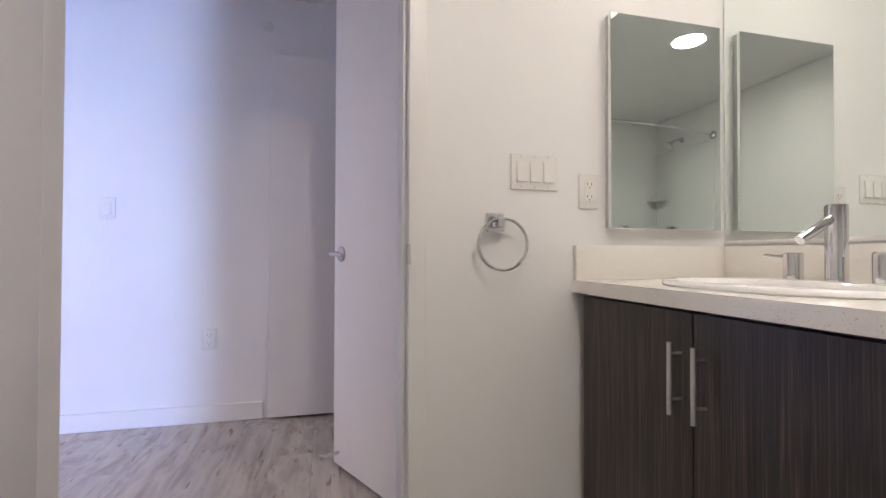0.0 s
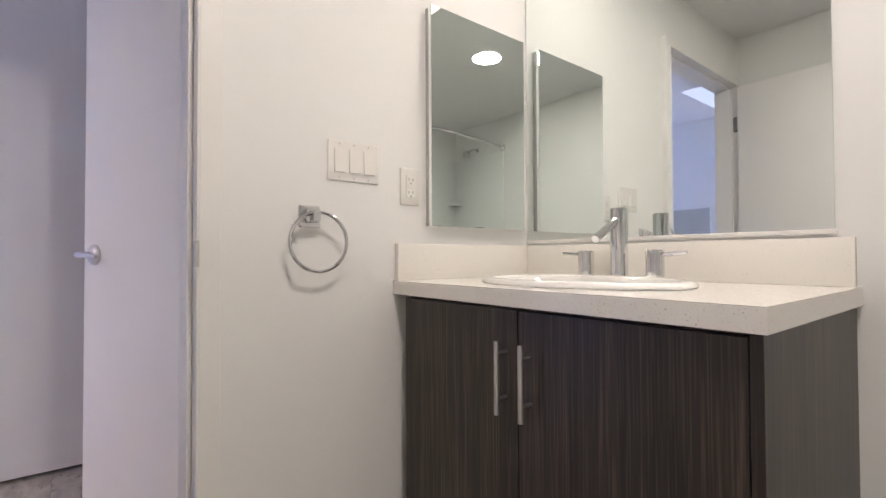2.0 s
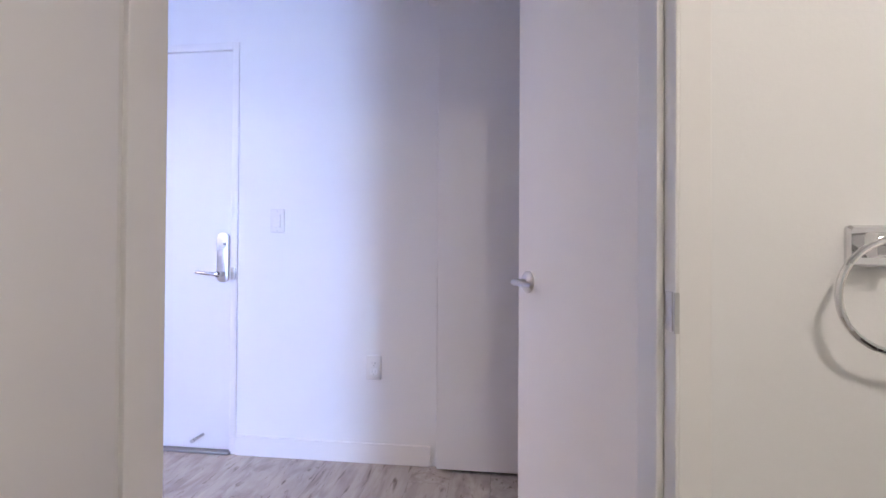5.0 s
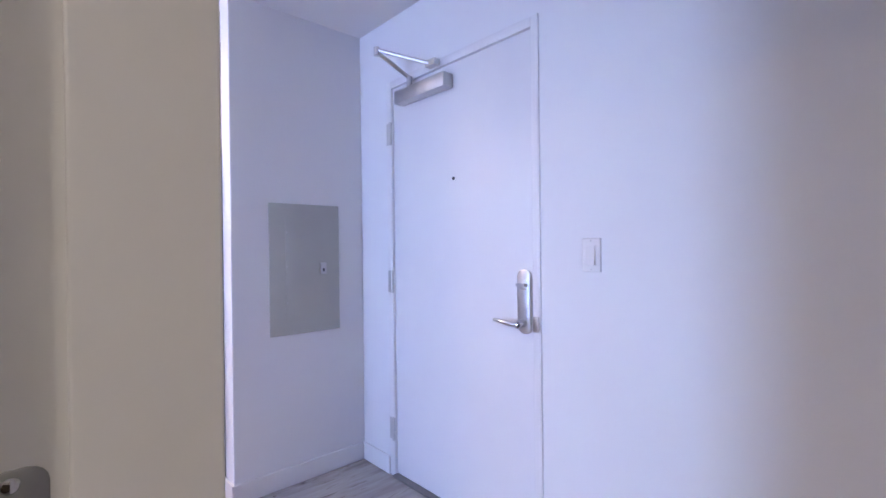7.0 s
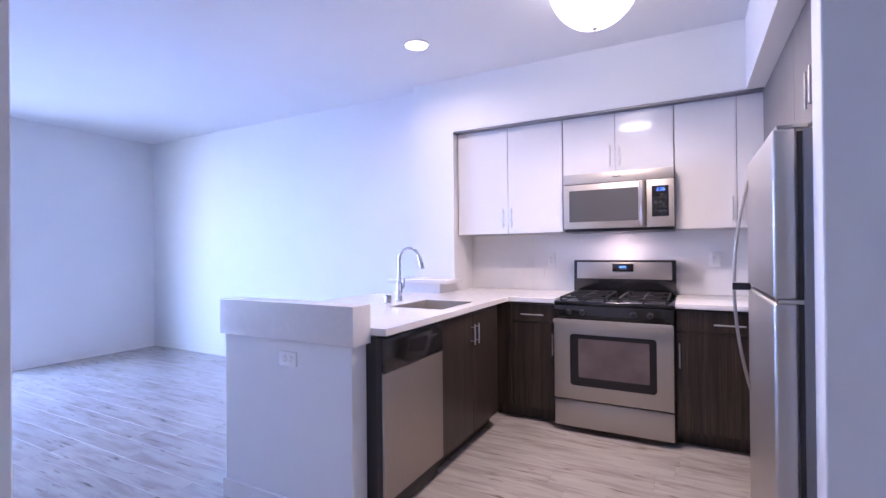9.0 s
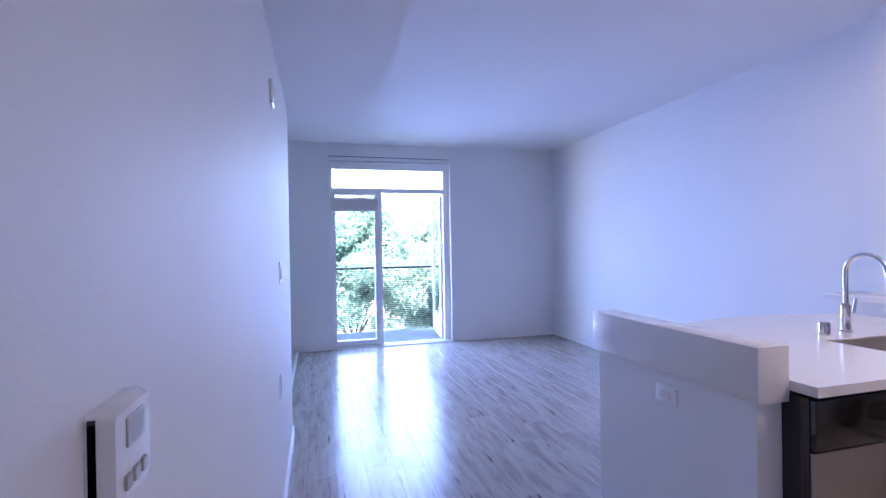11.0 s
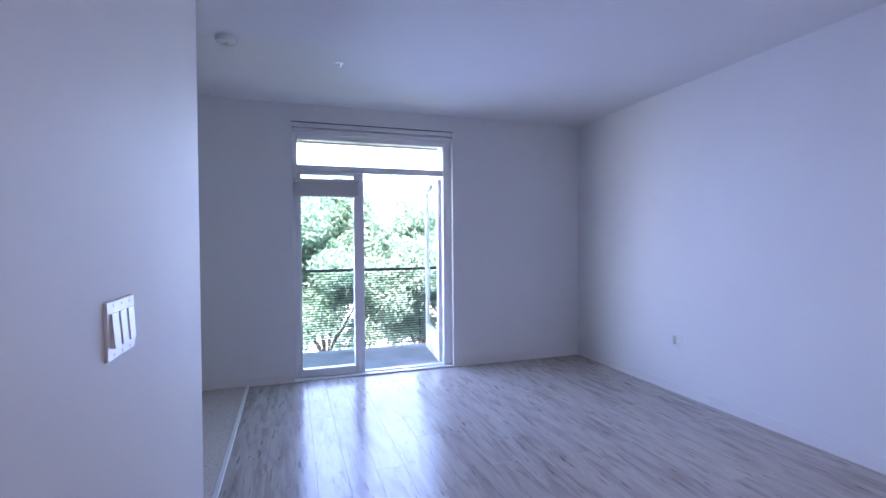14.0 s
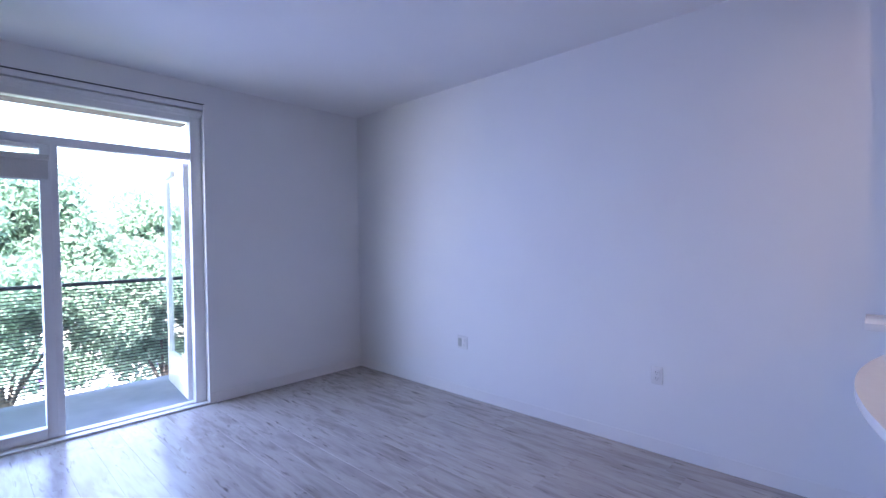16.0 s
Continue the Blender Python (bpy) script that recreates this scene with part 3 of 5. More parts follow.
def closet_leaf(hinge, free, face, lever_on):
    """A flush closet door between two floor points; face: the side that carries the lever."""
    h, f = Vector((*hinge, 0)), Vector((*free, 0))
    d = (f - h).normalized()
    nrm = Vector((-d.y, d.x, 0)) * face
    th = thing("closet_door", (h + f) / 2, "white flush closet door standing ajar" if lever_on else "white flush closet door swung open against the hall wall", "door", "closet doors", "structure")
    bm = bmesh.new()
    lo = [h, f, f - nrm * 0.035, h - nrm * 0.035]
    a = [bm.verts.new(v + Vector((0, 0, 0.018))) for v in lo]
    b = [bm.verts.new(v + Vector((0, 0, 2.03))) for v in lo]
    for i in range(4):
        bm.faces.new((a[i], a[(i + 1) % 4], b[(i + 1) % 4], b[i]))
    bm.faces.new(a)
    bm.faces.new(b)
    bmesh.ops.recalc_face_normals(bm, faces=list(bm.faces))
    bmesh.ops.bevel(bm, geom=list(bm.edges), offset=0.002, segments=1, affect="EDGES")
    part("leaf", bm, DOOR, th)
    if lever_on:
        lever_set(th, f - d * 0.062 + Vector((0, 0, 0.917)), nrm, -d)
        bm = bmesh.new()
        p = f - d * 0.05 + Vector((0, 0, 0.075))
        tube(bm, [p + nrm * (0.075 * k / 40) + Vector((0, 0, 0.007 * math.sin(k * 1.57))) + d * (0.007 * math.cos(k * 1.57)) for k in range(41)], 0.002, 5)
        cyl(bm, p + nrm * 0.075, p + nrm * 0.090, 0.009)
        part("door_stop", bm, SATIN, th, "spring door stop")


closet_leaf((1.925, -0.735), (2.462, -0.474), 1, True)
closet_leaf((3.098, -0.722), (3.098, -0.134), 1, False)
structure("door_frame_closet", boxes((1.905, 1.925, -0.85, -0.728, 0, 2.05), (3.115, 3.13, -0.85, -0.728, 0, 2.05), (1.925, 3.115, -0.85, -0.728, 2.035, 2.05)), TRIM,
          "white closet door frame", "door frame")

# ---- wall plates ----
def rocker_plate(at, axis, side, gangs, label, group="switches"):
    """A switch plate centred at a point on a wall; axis: the wall's normal axis, side: +1 or -1 out of the wall."""
    x, y, z = at
    w = 0.070 + 0.046 * (gangs - 1)
    c = y if axis == "x" else x
    base = x if axis == "x" else y
    th = thing("light_switch", at, label, "light switch", group)
    bm = bmesh.new()
    plate(bm, axis, base, side * 0.006, c - w / 2, c + w / 2, z - 0.0575, z + 0.0575, r=0.005)
    part("cover_plate", bm, PLASTIC, th)
    for g in range(gangs):
        u = c + (g - (gangs - 1) / 2) * 0.046
        bm = bmesh.new()
        d0, up, dn = base + side * 0.0055, side * 0.0035, side * 0.0085
        v = []
        for du, dz, dd in ((-0.0165, -0.033, dn), (0.0165, -0.033, dn), (0.0165, 0.033, up), (-0.0165, 0.033, up)):
            for dep in (0, dd):
                v.append(bm.verts.new((d0 + dep, u + du, z + dz) if axis == "x" else (u + du, d0 + dep, z + dz)))
        for f in ((0, 2, 4, 6), (1, 3, 5, 7), (0, 1, 3, 2), (2, 3, 5, 4), (4, 5, 7, 6), (6, 7, 1, 0)):
            bm.faces.new([v[i] for i in f])
        part("rocker", bm, PLASTIC, th, smooth=False)
        for dz in (-0.048, 0.048):
            bm = bmesh.new()
            p = (base + side * 0.006, u, z + dz) if axis == "x" else (u, base + side * 0.006, z + dz)
            lathe(bm, p, (side, 0, 0) if axis == "x" else (0, side, 0), [(0.003, 0), (0.002, 0.001)], 10)
            part("screw", bm, SATIN, th)
    return th


def outlet(at, axis, side, label, gfci=False):
    x, y, z = at
    c, base = (y, x) if axis == "x" else (x, y)
    th = thing("wall_outlet", at, label, "outlet", "outlets")
    bm = bmesh.new()
    plate(bm, axis, base, side * 0.006, c - 0.036, c + 0.036, z - 0.0585, z + 0.0585, r=0.005)
    part("cover_plate", bm, PLASTIC, th)
    def bx(bm, u0, u1, z0, z1, d0, d1):
        d0, d1 = sorted((base + side * d0, base + side * d1))
        box(bm, *((d0, d1, c + u0, c + u1) if axis == "x" else (c + u0, c + u1, d0, d1)), z + z0, z + z1)
    bm = bmesh.new()
    if gfci:
        bx(bm, -0.0165, 0.0165, -0.034, 0.034, 0.005, 0.0085)
    else:
        bx(bm, -0.017, 0.017, 0.006, 0.034, 0.005, 0.0085)
        bx(bm, -0.017, 0.017, -0.034, -0.006, 0.005, 0.0085)
    part("socket_face", bm, PLASTIC, th, smooth=False)
    for zc in (0.020, -0.020):
        for u0, h in ((-0.0085, 0.010), (0.0065, 0.008)):
            bm = bmesh.new()
            bx(bm, u0, u0 + 0.0022, zc - h / 2 + 0.002, zc + h / 2 + 0.002, 0.0080, 0.0090)
            part("slot", bm, SLOT, th, smooth=False)
        bm = bmesh.new()
        bx(bm, -0.0022, 0.0022, zc - 0.012, zc - 0.008, 0.0080, 0.0090)
        part("ground_hole", bm, SLOT, th, smooth=False)
    if gfci:
        for zc in (0.0035, -0.0035):
            bm = bmesh.new()
            bx(bm, -0.009, 0.009, zc - 0.0025, zc + 0.0025, 0.0080, 0.0100)
            part("test_button", bm, PLASTIC, th, smooth=False)
    return th


rocker_plate((XT, -1.078, 1.178), "x", -1, 3, "white three-gang rocker switch plate on the bathroom wall")
outlet((XT, -1.272, 1.125), "x", -1, "white ground-fault outlet beside the vanity", gfci=True)
rocker_plate((XE, 0.667, 1.155), "x", -1, 1, "single white rocker switch beside the entry door")
outlet((1.035, YK - 0.0115, 1.198), "y", -1, "white outlet on the tiled backsplash")
outlet((2.276, YK - 0.0115, 1.198), "y", -1, "white outlet on the tiled backsplash")
outlet((XE, 0.176, 0.453), "x", -1, "white duplex outlet low on the hall wall")
rocker_plate((-0.705, YS, 1.252), "y", 1, 3, "white three-gang rocker switch plate on the living room wall")
outlet((-0.555, YS, 0.678), "y", 1, "white duplex outlet low on the partition wall")
outlet((-1.251, YL, 0.517), "y", -1, "white duplex outlet on the long wall")
media = thing("media_outlet", (-2.942, YL, 0.49), "white two-gang plate with grey cable jack and power outlet", "outlet", "outlets")
bm = bmesh.new()
plate(bm, "y", YL, -0.006, -3.000, -2.884, 0.432, 0.548, r=0.005)
part("cover_plate", bm, PLASTIC, media)
bm = bmesh.new()
plate(bm, "y", YL - 0.006, -0.003, -2.991, -2.951, 0.452, 0.528, r=0.003)
part("cable_jack", bm, GREYPAINT, media, "grey cable jack insert")
for zc in (0.512, 0.468):
    bm = bmesh.new()
    plate(bm, "y", YL - 0.006, -0.003, -2.933, -2.899, zc - 0.015, zc + 0.015, r=0.008)
    face = part("socket_face", bm, PLASTIC, media)
    for du in (-0.0075, 0.0055):
        part("slot", boxes((-2.916 + du, -2.914 + du, YL - 0.0098, YL - 0.0088, zc - 0.004, zc + 0.006)), SLOT, face, smooth=False)
flat = thing("wall_outlet", (0.384, 2.0, 0.769), "white sideways outlet on the peninsula end", "outlet", "outlets")
bm = bmesh.new()
plate(bm, "y", 2.0, -0.006, 0.384 - 0.0585, 0.384 + 0.0585, 0.769 - 0.036, 0.769 + 0.036, r=0.005)
part("cover_plate", bm, PLASTIC, flat)
for u in (-0.020, 0.020):
    bm = bmesh.new()
    plate(bm, "y", 1.9945, -0.0025, 0.384 + u - 0.014, 0.384 + u + 0.014, 0.752, 0.786, r=0.010)
    face = part("socket_face", bm, PLASTIC, flat)
    for du, dz in ((0.004, 0.008), (0.004, -0.006)):
        part("slot", boxes((0.384 + u + du - 0.005, 0.384 + u + du + 0.004, 1.9915, 1.9922, 0.769 + dz - 0.0011, 0.769 + dz + 0.0011)), SLOT, face, smooth=False)

# thermostat, high speaker grille
thermo = thing("thermostat", (1.418, YS, 1.18), "white wall thermostat with grey display", "thermostat")
bm = bmesh.new()
plate(bm, "y", YS, 0.022, 1.368, 1.465, 1.136, 1.232, r=0.008)
part("housing", bm, PLASTIC, thermo)
bm = bmesh.new()
plate(bm, "y", YS + 0.022, 0.002, 1.392, 1.436, 1.190, 1.218, r=0.003)
part("display", bm, GREYPAINT, thermo, "grey display")
for k in range(3):
    bm = bmesh.new()
    plate(bm, "y", YS + 0.022, 0.003, 1.388 + 0.020 * k, 1.402 + 0.020 * k, 1.152, 1.166, r=0.003)
    part("button", bm, GREYPAINT, thermo)
for k in range(16):
    part("vent_slot", boxes((1.4645, 1.4653, YS + 0.003, YS + 0.0095, 1.150 + 0.0044 * k, 1.1622 + 0.0044 * k)), SLOT, thermo, smooth=False)
chime = thing("door_chime", (-0.32, YS, 2.05), "slim white door chime high on the wall", "door chime")
bm = bmesh.new()
plate(bm, "y", YS, 0.014, -0.375, -0.275, 2.035, 2.145, r=0.006)
part("cover", bm, PLASTIC, chime)

# breaker panel
panel = thing("breaker_panel", (2.815, 2.093, 0.756), "grey painted breaker panel set in the wall", "breaker panel")
part("trim_plate", boxes((2.625, 3.005, 2.083, 2.093, 0.756, 1.416), bevel=0.002), GREYPAINT, panel)
pd = part("door", boxes((2.705, 2.945, 2.079, 2.083, 0.850, 1.345), bevel=0.0015), GREYPAINT, panel)
part("latch", boxes((2.890, 2.925, 2.072, 2.079, 1.055, 1.115), bevel=0.002), SATIN, pd, "steel latch")
part("latch_slot", boxes((2.902, 2.913, 2.0705, 2.072, 1.068, 1.085)), SLOT, pd, smooth=False)
for z in (1.27, 1.10, 0.92):
    bm = bmesh.new()
    lathe(bm, (2.712, 2.079, z), (0, -1, 0), [(0.004, 0), (0.003, 0.002)], 10)
    part("rivet", bm, SATIN, pd)


def sprinkler(at, axis, label):
    th = thing("fire_sprinkler", at, label, "sprinkler", "fire sprinklers")
    bm = bmesh.new()
    lathe(bm, at, axis, [(0.034, 0), (0.032, 0.004), (0.018, 0.007), (0.015, 0.007)], 24)
    part("escutcheon", bm, PLASTIC, th)
    bm = bmesh.new()
    lathe(bm, Vector(at) + Vector(axis) * 0.008, axis, [(0.009, 0), (0.007, 0.008), (0.004, 0.014), (0.012, 0.018), (0.012, 0.020)], 16)
    part("head", bm, PLASTIC, th)


sprinkler((XE, -0.105, 2.205), (-1, 0, 0), "white and chrome sidewall sprinkler near the closet")
sprinkler((-3.31, 1.18, H), (0, 0, -1), "white pendent sprinkler on the living room ceiling")
sm = thing("smoke_detector", (-3.07, 0.40, H), "round white smoke detector on the ceiling", "smoke detector")
bm = bmesh.new()
lathe(bm, (-3.07, 0.40, H), (0, 0, -1), [(0.070, 0), (0.070, 0.012), (0.060, 0.030), (0.040, 0.038)], 32)
part("housing", bm, PLASTIC, sm)
bm = bmesh.new()
lathe(bm, (-3.07, 0.40, H - 0.038), (0, 0, -1), [(0.018, 0), (0.016, 0.004)], 20)
part("test_button", bm, GREYPAINT, sm)

# ---- bathroom ----
van = thing("vanity_cabinet", (1.23, -1.50, 0), "dark espresso wood vanity cabinet with two doors", "vanity")
part("carcass", boxes((0.795, 1.709, -1.815, -1.248, 0.10, 0.794), (0.80, 1.68, -1.80, -1.29, 0.0, 0.10)), VENEER, van, smooth=False)
part("side_panel", boxes((0.788, 0.806, -1.815, -1.228, 0.10, 0.793), bevel=0.001), VENEER, van, smooth=False)
for x0, x1, hx in ((0.808, 1.257, 1.222), (1.261, 1.707, 1.293)):
    dr = part("door", boxes((x0, x1, -1.247, -1.228, 0.105, 0.785), bevel=0.0012), VENEER, van, smooth=False)
    bm = bmesh.new()
    tube(bm, [(hx, -1.195, 0.552), (hx, -1.195, 0.716)], 0.006, 12)
    for z in (0.586, 0.690):
        tube(bm, [(hx, -1.228, z), (hx, -1.195, z)], 0.004, 8)
    part("handle", bm, SATIN, dr, "satin nickel bar handle")

van_top = thing("vanity_countertop", (1.25, -1.5, 0.79), "speckled cream quartz vanity top with backsplash", "countertop")


def slab_with_hole(x0, x1, y0, y1, z0, z1, cx, cy, rx, ry, n=48):
    """A slab with an elliptical hole."""
    bm = bmesh.new()
    outer = []
    for i in range(n):
        t = 2 * math.pi * i / n
        dx, dy = math.cos(t), math.sin(t)
        k = min(((x1 - cx) if dx > 0 else (x0 - cx)) / dx if abs(dx) > 1e-6 else 1e9, ((y1 - cy) if dy > 0 else (y0 - cy)) / dy if abs(dy) > 1e-6 else 1e9)
        outer.append([cx + k * dx, cy + k * dy])
    for px, py in ((x0, y0), (x1, y0), (x1, y1), (x0, y1)):
        j = min(range(n), key=lambda q: (outer[q][0] - px) ** 2 + (outer[q][1] - py) ** 2)
        outer[j] = [px, py]
    inner = [(cx + rx * math.cos(2 * math.pi * i / n), cy + ry * math.sin(2 * math.pi * i / n)) for i in range(n)]
    vs = [[bm.verts.new((p[0], p[1], z)) for p in ring] for z in (z0, z1) for ring in (outer, inner)]
    for i in range(n):
        j = (i + 1) % n
        bm.faces.new((vs[2][i], vs[2][j], vs[3][j], vs[3][i]))
        bm.faces.new((vs[0][j], vs[0][i], vs[1][i], vs[1][j]))
        bm.faces.new((vs[0][i], vs[0][j], vs[2][j], vs[2][i]))
        bm.faces.new((vs[1][j], vs[1][i], vs[3][i], vs[3][j]))
    return bm


part("slab", slab_with_hole(0.778, XT, -1.82, -1.210, 0.794, 0.834, 1.290, -1.475, 0.27, 0.175), QUARTZ, van_top, smooth=False)
part("backsplash", boxes((0.787, XT - 0.020, -1.820, -1.800, 0.834, 0.946), bevel=0.0015), QUARTZ, van_top)
part("side_splash", boxes((XT - 0.020, XT, -1.820, -1.217, 0.834, 0.946), bevel=0.0015), QUARTZ, van_top)

basin = thing("wash_basin", (1.285, -1.475, 0.834), "oval white porcelain drop-in basin", "sink")
bm = bmesh.new()
prof = [(0.303, 0.0), (0.306, 0.003), (0.304, 0.008), (0.296, 0.014), (0.284, 0.016), (0.270, 0.013), (0.260, 0.002), (0.25, -0.03), (0.21, -0.09), (0.12, -0.13), (0.02, -0.135)]
lathe(bm, (1.280, -1.475, 0.8345), (0, 0, 1), prof, 48, sx=0.955, sy=0.645)
part("bowl", bm, PORCELAIN, basin)
bm = bmesh.new()
lathe(bm, (1.285, -1.475, 0.708), (0, 0, 1), [(0.022, 0), (0.022, 0.003), (0.010, 0.004)], 20)
part("drain", bm, CHROME, basin, "chrome drain")

fx, fy, fz = 1.285, -1.690, 0.834
tap = thing("basin_faucet", (fx, fy, fz), "chrome widespread basin faucet with two lever handles", "faucet")
bm = bmesh.new()
lathe(bm, (fx, fy, fz), (0, 0, 1), [(0.030, 0), (0.030, 0.004), (0.0245, 0.008), (0.0245, 0.205), (0.022, 0.210)], 28)
part("body", bm, CHROME, tap)
bm = bmesh.new()
tube(bm, [(fx, fy + 0.005, fz + 0.180), (fx, fy + 0.120, fz + 0.118)], 0.0115, 20)
part("spout", bm, CHROME, tap)
for s, hx in ((1, fx + 0.112), (-1, fx - 0.105)):
    bm = bmesh.new()
    lathe(bm, (hx, fy, fz), (0, 0, 1), [(0.028, 0), (0.028, 0.004), (0.024, 0.007), (0.024, 0.085), (0.021, 0.089)], 24)
    hd = part("handle", bm, CHROME, tap)
    bm = bmesh.new()
    tube(bm, [(hx + s * 0.018, fy, fz + 0.075), (hx + s * 0.085, fy, fz + 0.081)], [0.006, 0.0045], 10)
    part("handle_lever", bm, CHROME, hd)

wm = thing("vanity_mirror", (1.27, -1.82, 0.965), "large frameless wall mirror above the vanity", "mirror")
part("glass", boxes((0.822, 1.742, -1.820, -1.814, 0.965, 2.10), bevel=0.001, seg=1), MIRROR, wm, smooth=False)
part("bottom_channel", boxes((0.818, 1.744, -1.820, -1.810, 0.954, 0.966), bevel=0.001), TRIM, wm, "slim white bottom channel")

mc = thing("medicine_cabinet", (1.70, -1.495, 1.0), "slim mirror-fronted medicine cabinet on the wall", "medicine cabinet")
part("body", boxes((1.731, XT, -1.768, -1.336, 1.006, 1.710), bevel=0.001), material("mirror_cabinet_side", (0.62, 0.62, 0.60), 0.25, 0.3), mc)
part("mirror_door", boxes((1.716, 1.730, -1.771, -1.333, 1.002, 1.714), bevel=0.0015, seg=1), MIRROR, mc, smooth=False)

tr = thing("towel_ring", (XT, -0.945, 1.02), "chrome towel ring hanging on the wall", "towel ring")
bm = bmesh.new()
plate(bm, "x", XT, -0.010, -0.975, -0.915, 0.985, 1.045, r=0.006)
plate(bm, "x", XT - 0.010, -0.030, -0.962, -0.928, 0.998, 1.034, r=0.005)
box(bm, XT - 0.052, XT - 0.036, -0.957, -0.937, 1.002, 1.026)
part("post", bm, CHROME, tr)
bm = bmesh.new()
tube(bm, [(XT - 0.046, -0.955 + 0.078 * math.sin(a), 0.946 + 0.078 * math.cos(a)) for a in (2 * math.pi * i / 48 for i in range(48))], 0.005, 10, closed=True)
part("ring", bm, CHROME, tr)


def can_light(x, y, z, r, lens, label):
    th = thing("recessed_light", (x, y, z), label, "ceiling light", "recessed lights")
    bm = bmesh.new()
    n = 32
    rows = [[bm.verts.new((x + q * math.cos(2 * math.pi * i / n), y + q * math.sin(2 * math.pi * i / n), z - d)) for i in range(n)]
            for q, d in ((r * 1.22, 0.0), (r * 1.22, 0.006), (r * 1.02, 0.008), (r, 0.001))]
    for p, q in zip(rows, rows[1:]):
        for i in range(n):
            bm.faces.new((p[i], p[(i + 1) % n], q[(i + 1) % n], q[i]))
    part("trim_ring", bm, PLASTIC, th)
    bm = bmesh.new()
    lathe(bm, (x, y, z - 0.001), (0, 0, -1), [(r * 0.99, 0), (r * 0.9, 0.003), (r * 0.3, 0.004)], 32)
    part("lens", bm, lens, th, "lit white lens")


can_light(0.45, -0.83, LOW, 0.075, BATH_LENS, "lit recessed downlight in the bathroom ceiling")
can_light(0.34, 3.30, H, 0.082, LAMP_ON, "lit recessed downlight over the peninsula")

# tub, surround, rod and shower head behind the walker
tub = thing("bathtub", (-0.92, -0.75, 0), "white acrylic bathtub with moulded surround", "bathtub")
part("apron", boxes((-0.58, -0.52, -1.82, YN, 0, 0.48), bevel=0.02, seg=3), ACRYLIC, tub)
part("basin_floor", boxes((-1.30, -0.58, -1.82, YN, 0, 0.12)), ACRYLIC, tub, smooth=False)
part("surround", boxes((-1.30, -1.285, -1.82, YN, 0.40, 2.02), (-1.285, -0.52, YN - 0.015, YN, 0.40, 2.02), (-1.285, -0.52, -1.82, -1.805, 0.40, 2.02), bevel=0.004), ACRYLIC, tub)
for z in (1.20, 1.49):
    part("corner_shelf", boxes((-1.285, -1.15, YN - 0.15, YN - 0.015, z, z + 0.03), bevel=0.012, seg=3), ACRYLIC, tub)
rod = thing("shower_rod", (-0.54, YN, 2.06), "chrome curved shower curtain rod", "shower rod")
bm = bmesh.new()
tube(bm, [(-0.54 + 0.16 * math.sin(math.pi * k / 24), YN - 2.15 * k / 24, 2.06) for k in range(25)], 0.0125, 12)
part("bar", bm, CHROME, rod)
for y, s in ((YN, -1), (YN - 2.15, 1)):
    bm = bmesh.new()
    lathe(bm, (-0.54, y, 2.06), (0, s, 0), [(0.040, 0), (0.038, 0.012), (0.020, 0.026)], 24)
    part("flange", bm, CHROME, rod)
shw = thing("wall_shower", (-0.92, YN, 2.10), "chrome shower head on a bent arm", "shower head")
bm = bmesh.new()
lathe(bm, (-0.92, YN - 0.015, 2.10), (0, -1, 0), [(0.030, 0), (0.026, 0.008), (0.012, 0.012)], 20)
tube(bm, [(-0.92, YN - 0.02, 2.10), (-0.92, YN - 0.08, 2.10), (-0.92, YN - 0.13, 2.07)], 0.010, 10)
part("arm", bm, CHROME, shw)
bm = bmesh.new()
lathe(bm, (-0.92, YN - 0.13, 2.07), (0, -0.75, -0.66), [(0.014, 0), (0.018, 0.02), (0.045, 0.06), (0.045, 0.07), (0.036, 0.073)], 24)
part("rose", bm, CHROME, shw)

# ---- kitchen ----
CT = 0.93                      # counter height
FX, FYC = 0.86, 3.74           # cabinet fronts: peninsula (facing +x), back run (facing -y)


def bar_handle(parent, p0, p1, out, r=0.005, stand=0.030):
    p0, p1, o = Vector(p0), Vector(p1), Vector(out)
    d = (p1 - p0)
    bm = bmesh.new()
    tube(bm, [p0 + o * stand, p1 + o * stand], r, 10)
    for k in (0.16, 0.84):
        tube(bm, [p0 + d * k, p0 + d * k + o * stand], r * 0.75, 8)
    return part("handle", bm, SATIN, parent, "satin nickel bar handle")


# peninsula end wall with raised cap, far ledge
pen = structure("peninsula_wall", boxes((-0.075, 0.775, 2.000, 2.105, 0, 0.862), (-0.075, 0.02, 2.105, YF, 0, 0.888), bevel=0.003), WALL, "white painted half wall of the peninsula", "half wall")
trim("baseboard_peninsula", (-0.088, 0.775, 1.987, 2.000, 0, B), (-0.088, -0.075, 2.000, YF, 0, B))
cap = thing("peninsula_cap", (0.35, 2.04, 0.862), "thick white quartz cap on the peninsula end", "counter cap")
part("slab", boxes((-0.095, 0.800, 1.980, 2.108, 0.862, 1.042), bevel=0.003), WHITEQ, cap)
ledge = thing("counter_ledge", (0.02, 3.85, CT), "raised white quartz ledge where the counter meets the wall", "ledge")
part("riser", boxes((-0.06, 0.27, 3.76, YF, CT, 1.010)), WALL, ledge, smooth=False)
part("slab", boxes((-0.24, 0.345, 3.725, YF + 0.02, 1.010, 1.042), bevel=0.003), WHITEQ, ledge)

# counters
ctop = thing("kitchen_counter", (0.4, 3.0, CT - 0.032), "white quartz counter over the peninsula and corner", "countertop")
SX0, SX1, SY0, SY1 = 0.40, 0.785, 2.83, 3.30    # sink opening
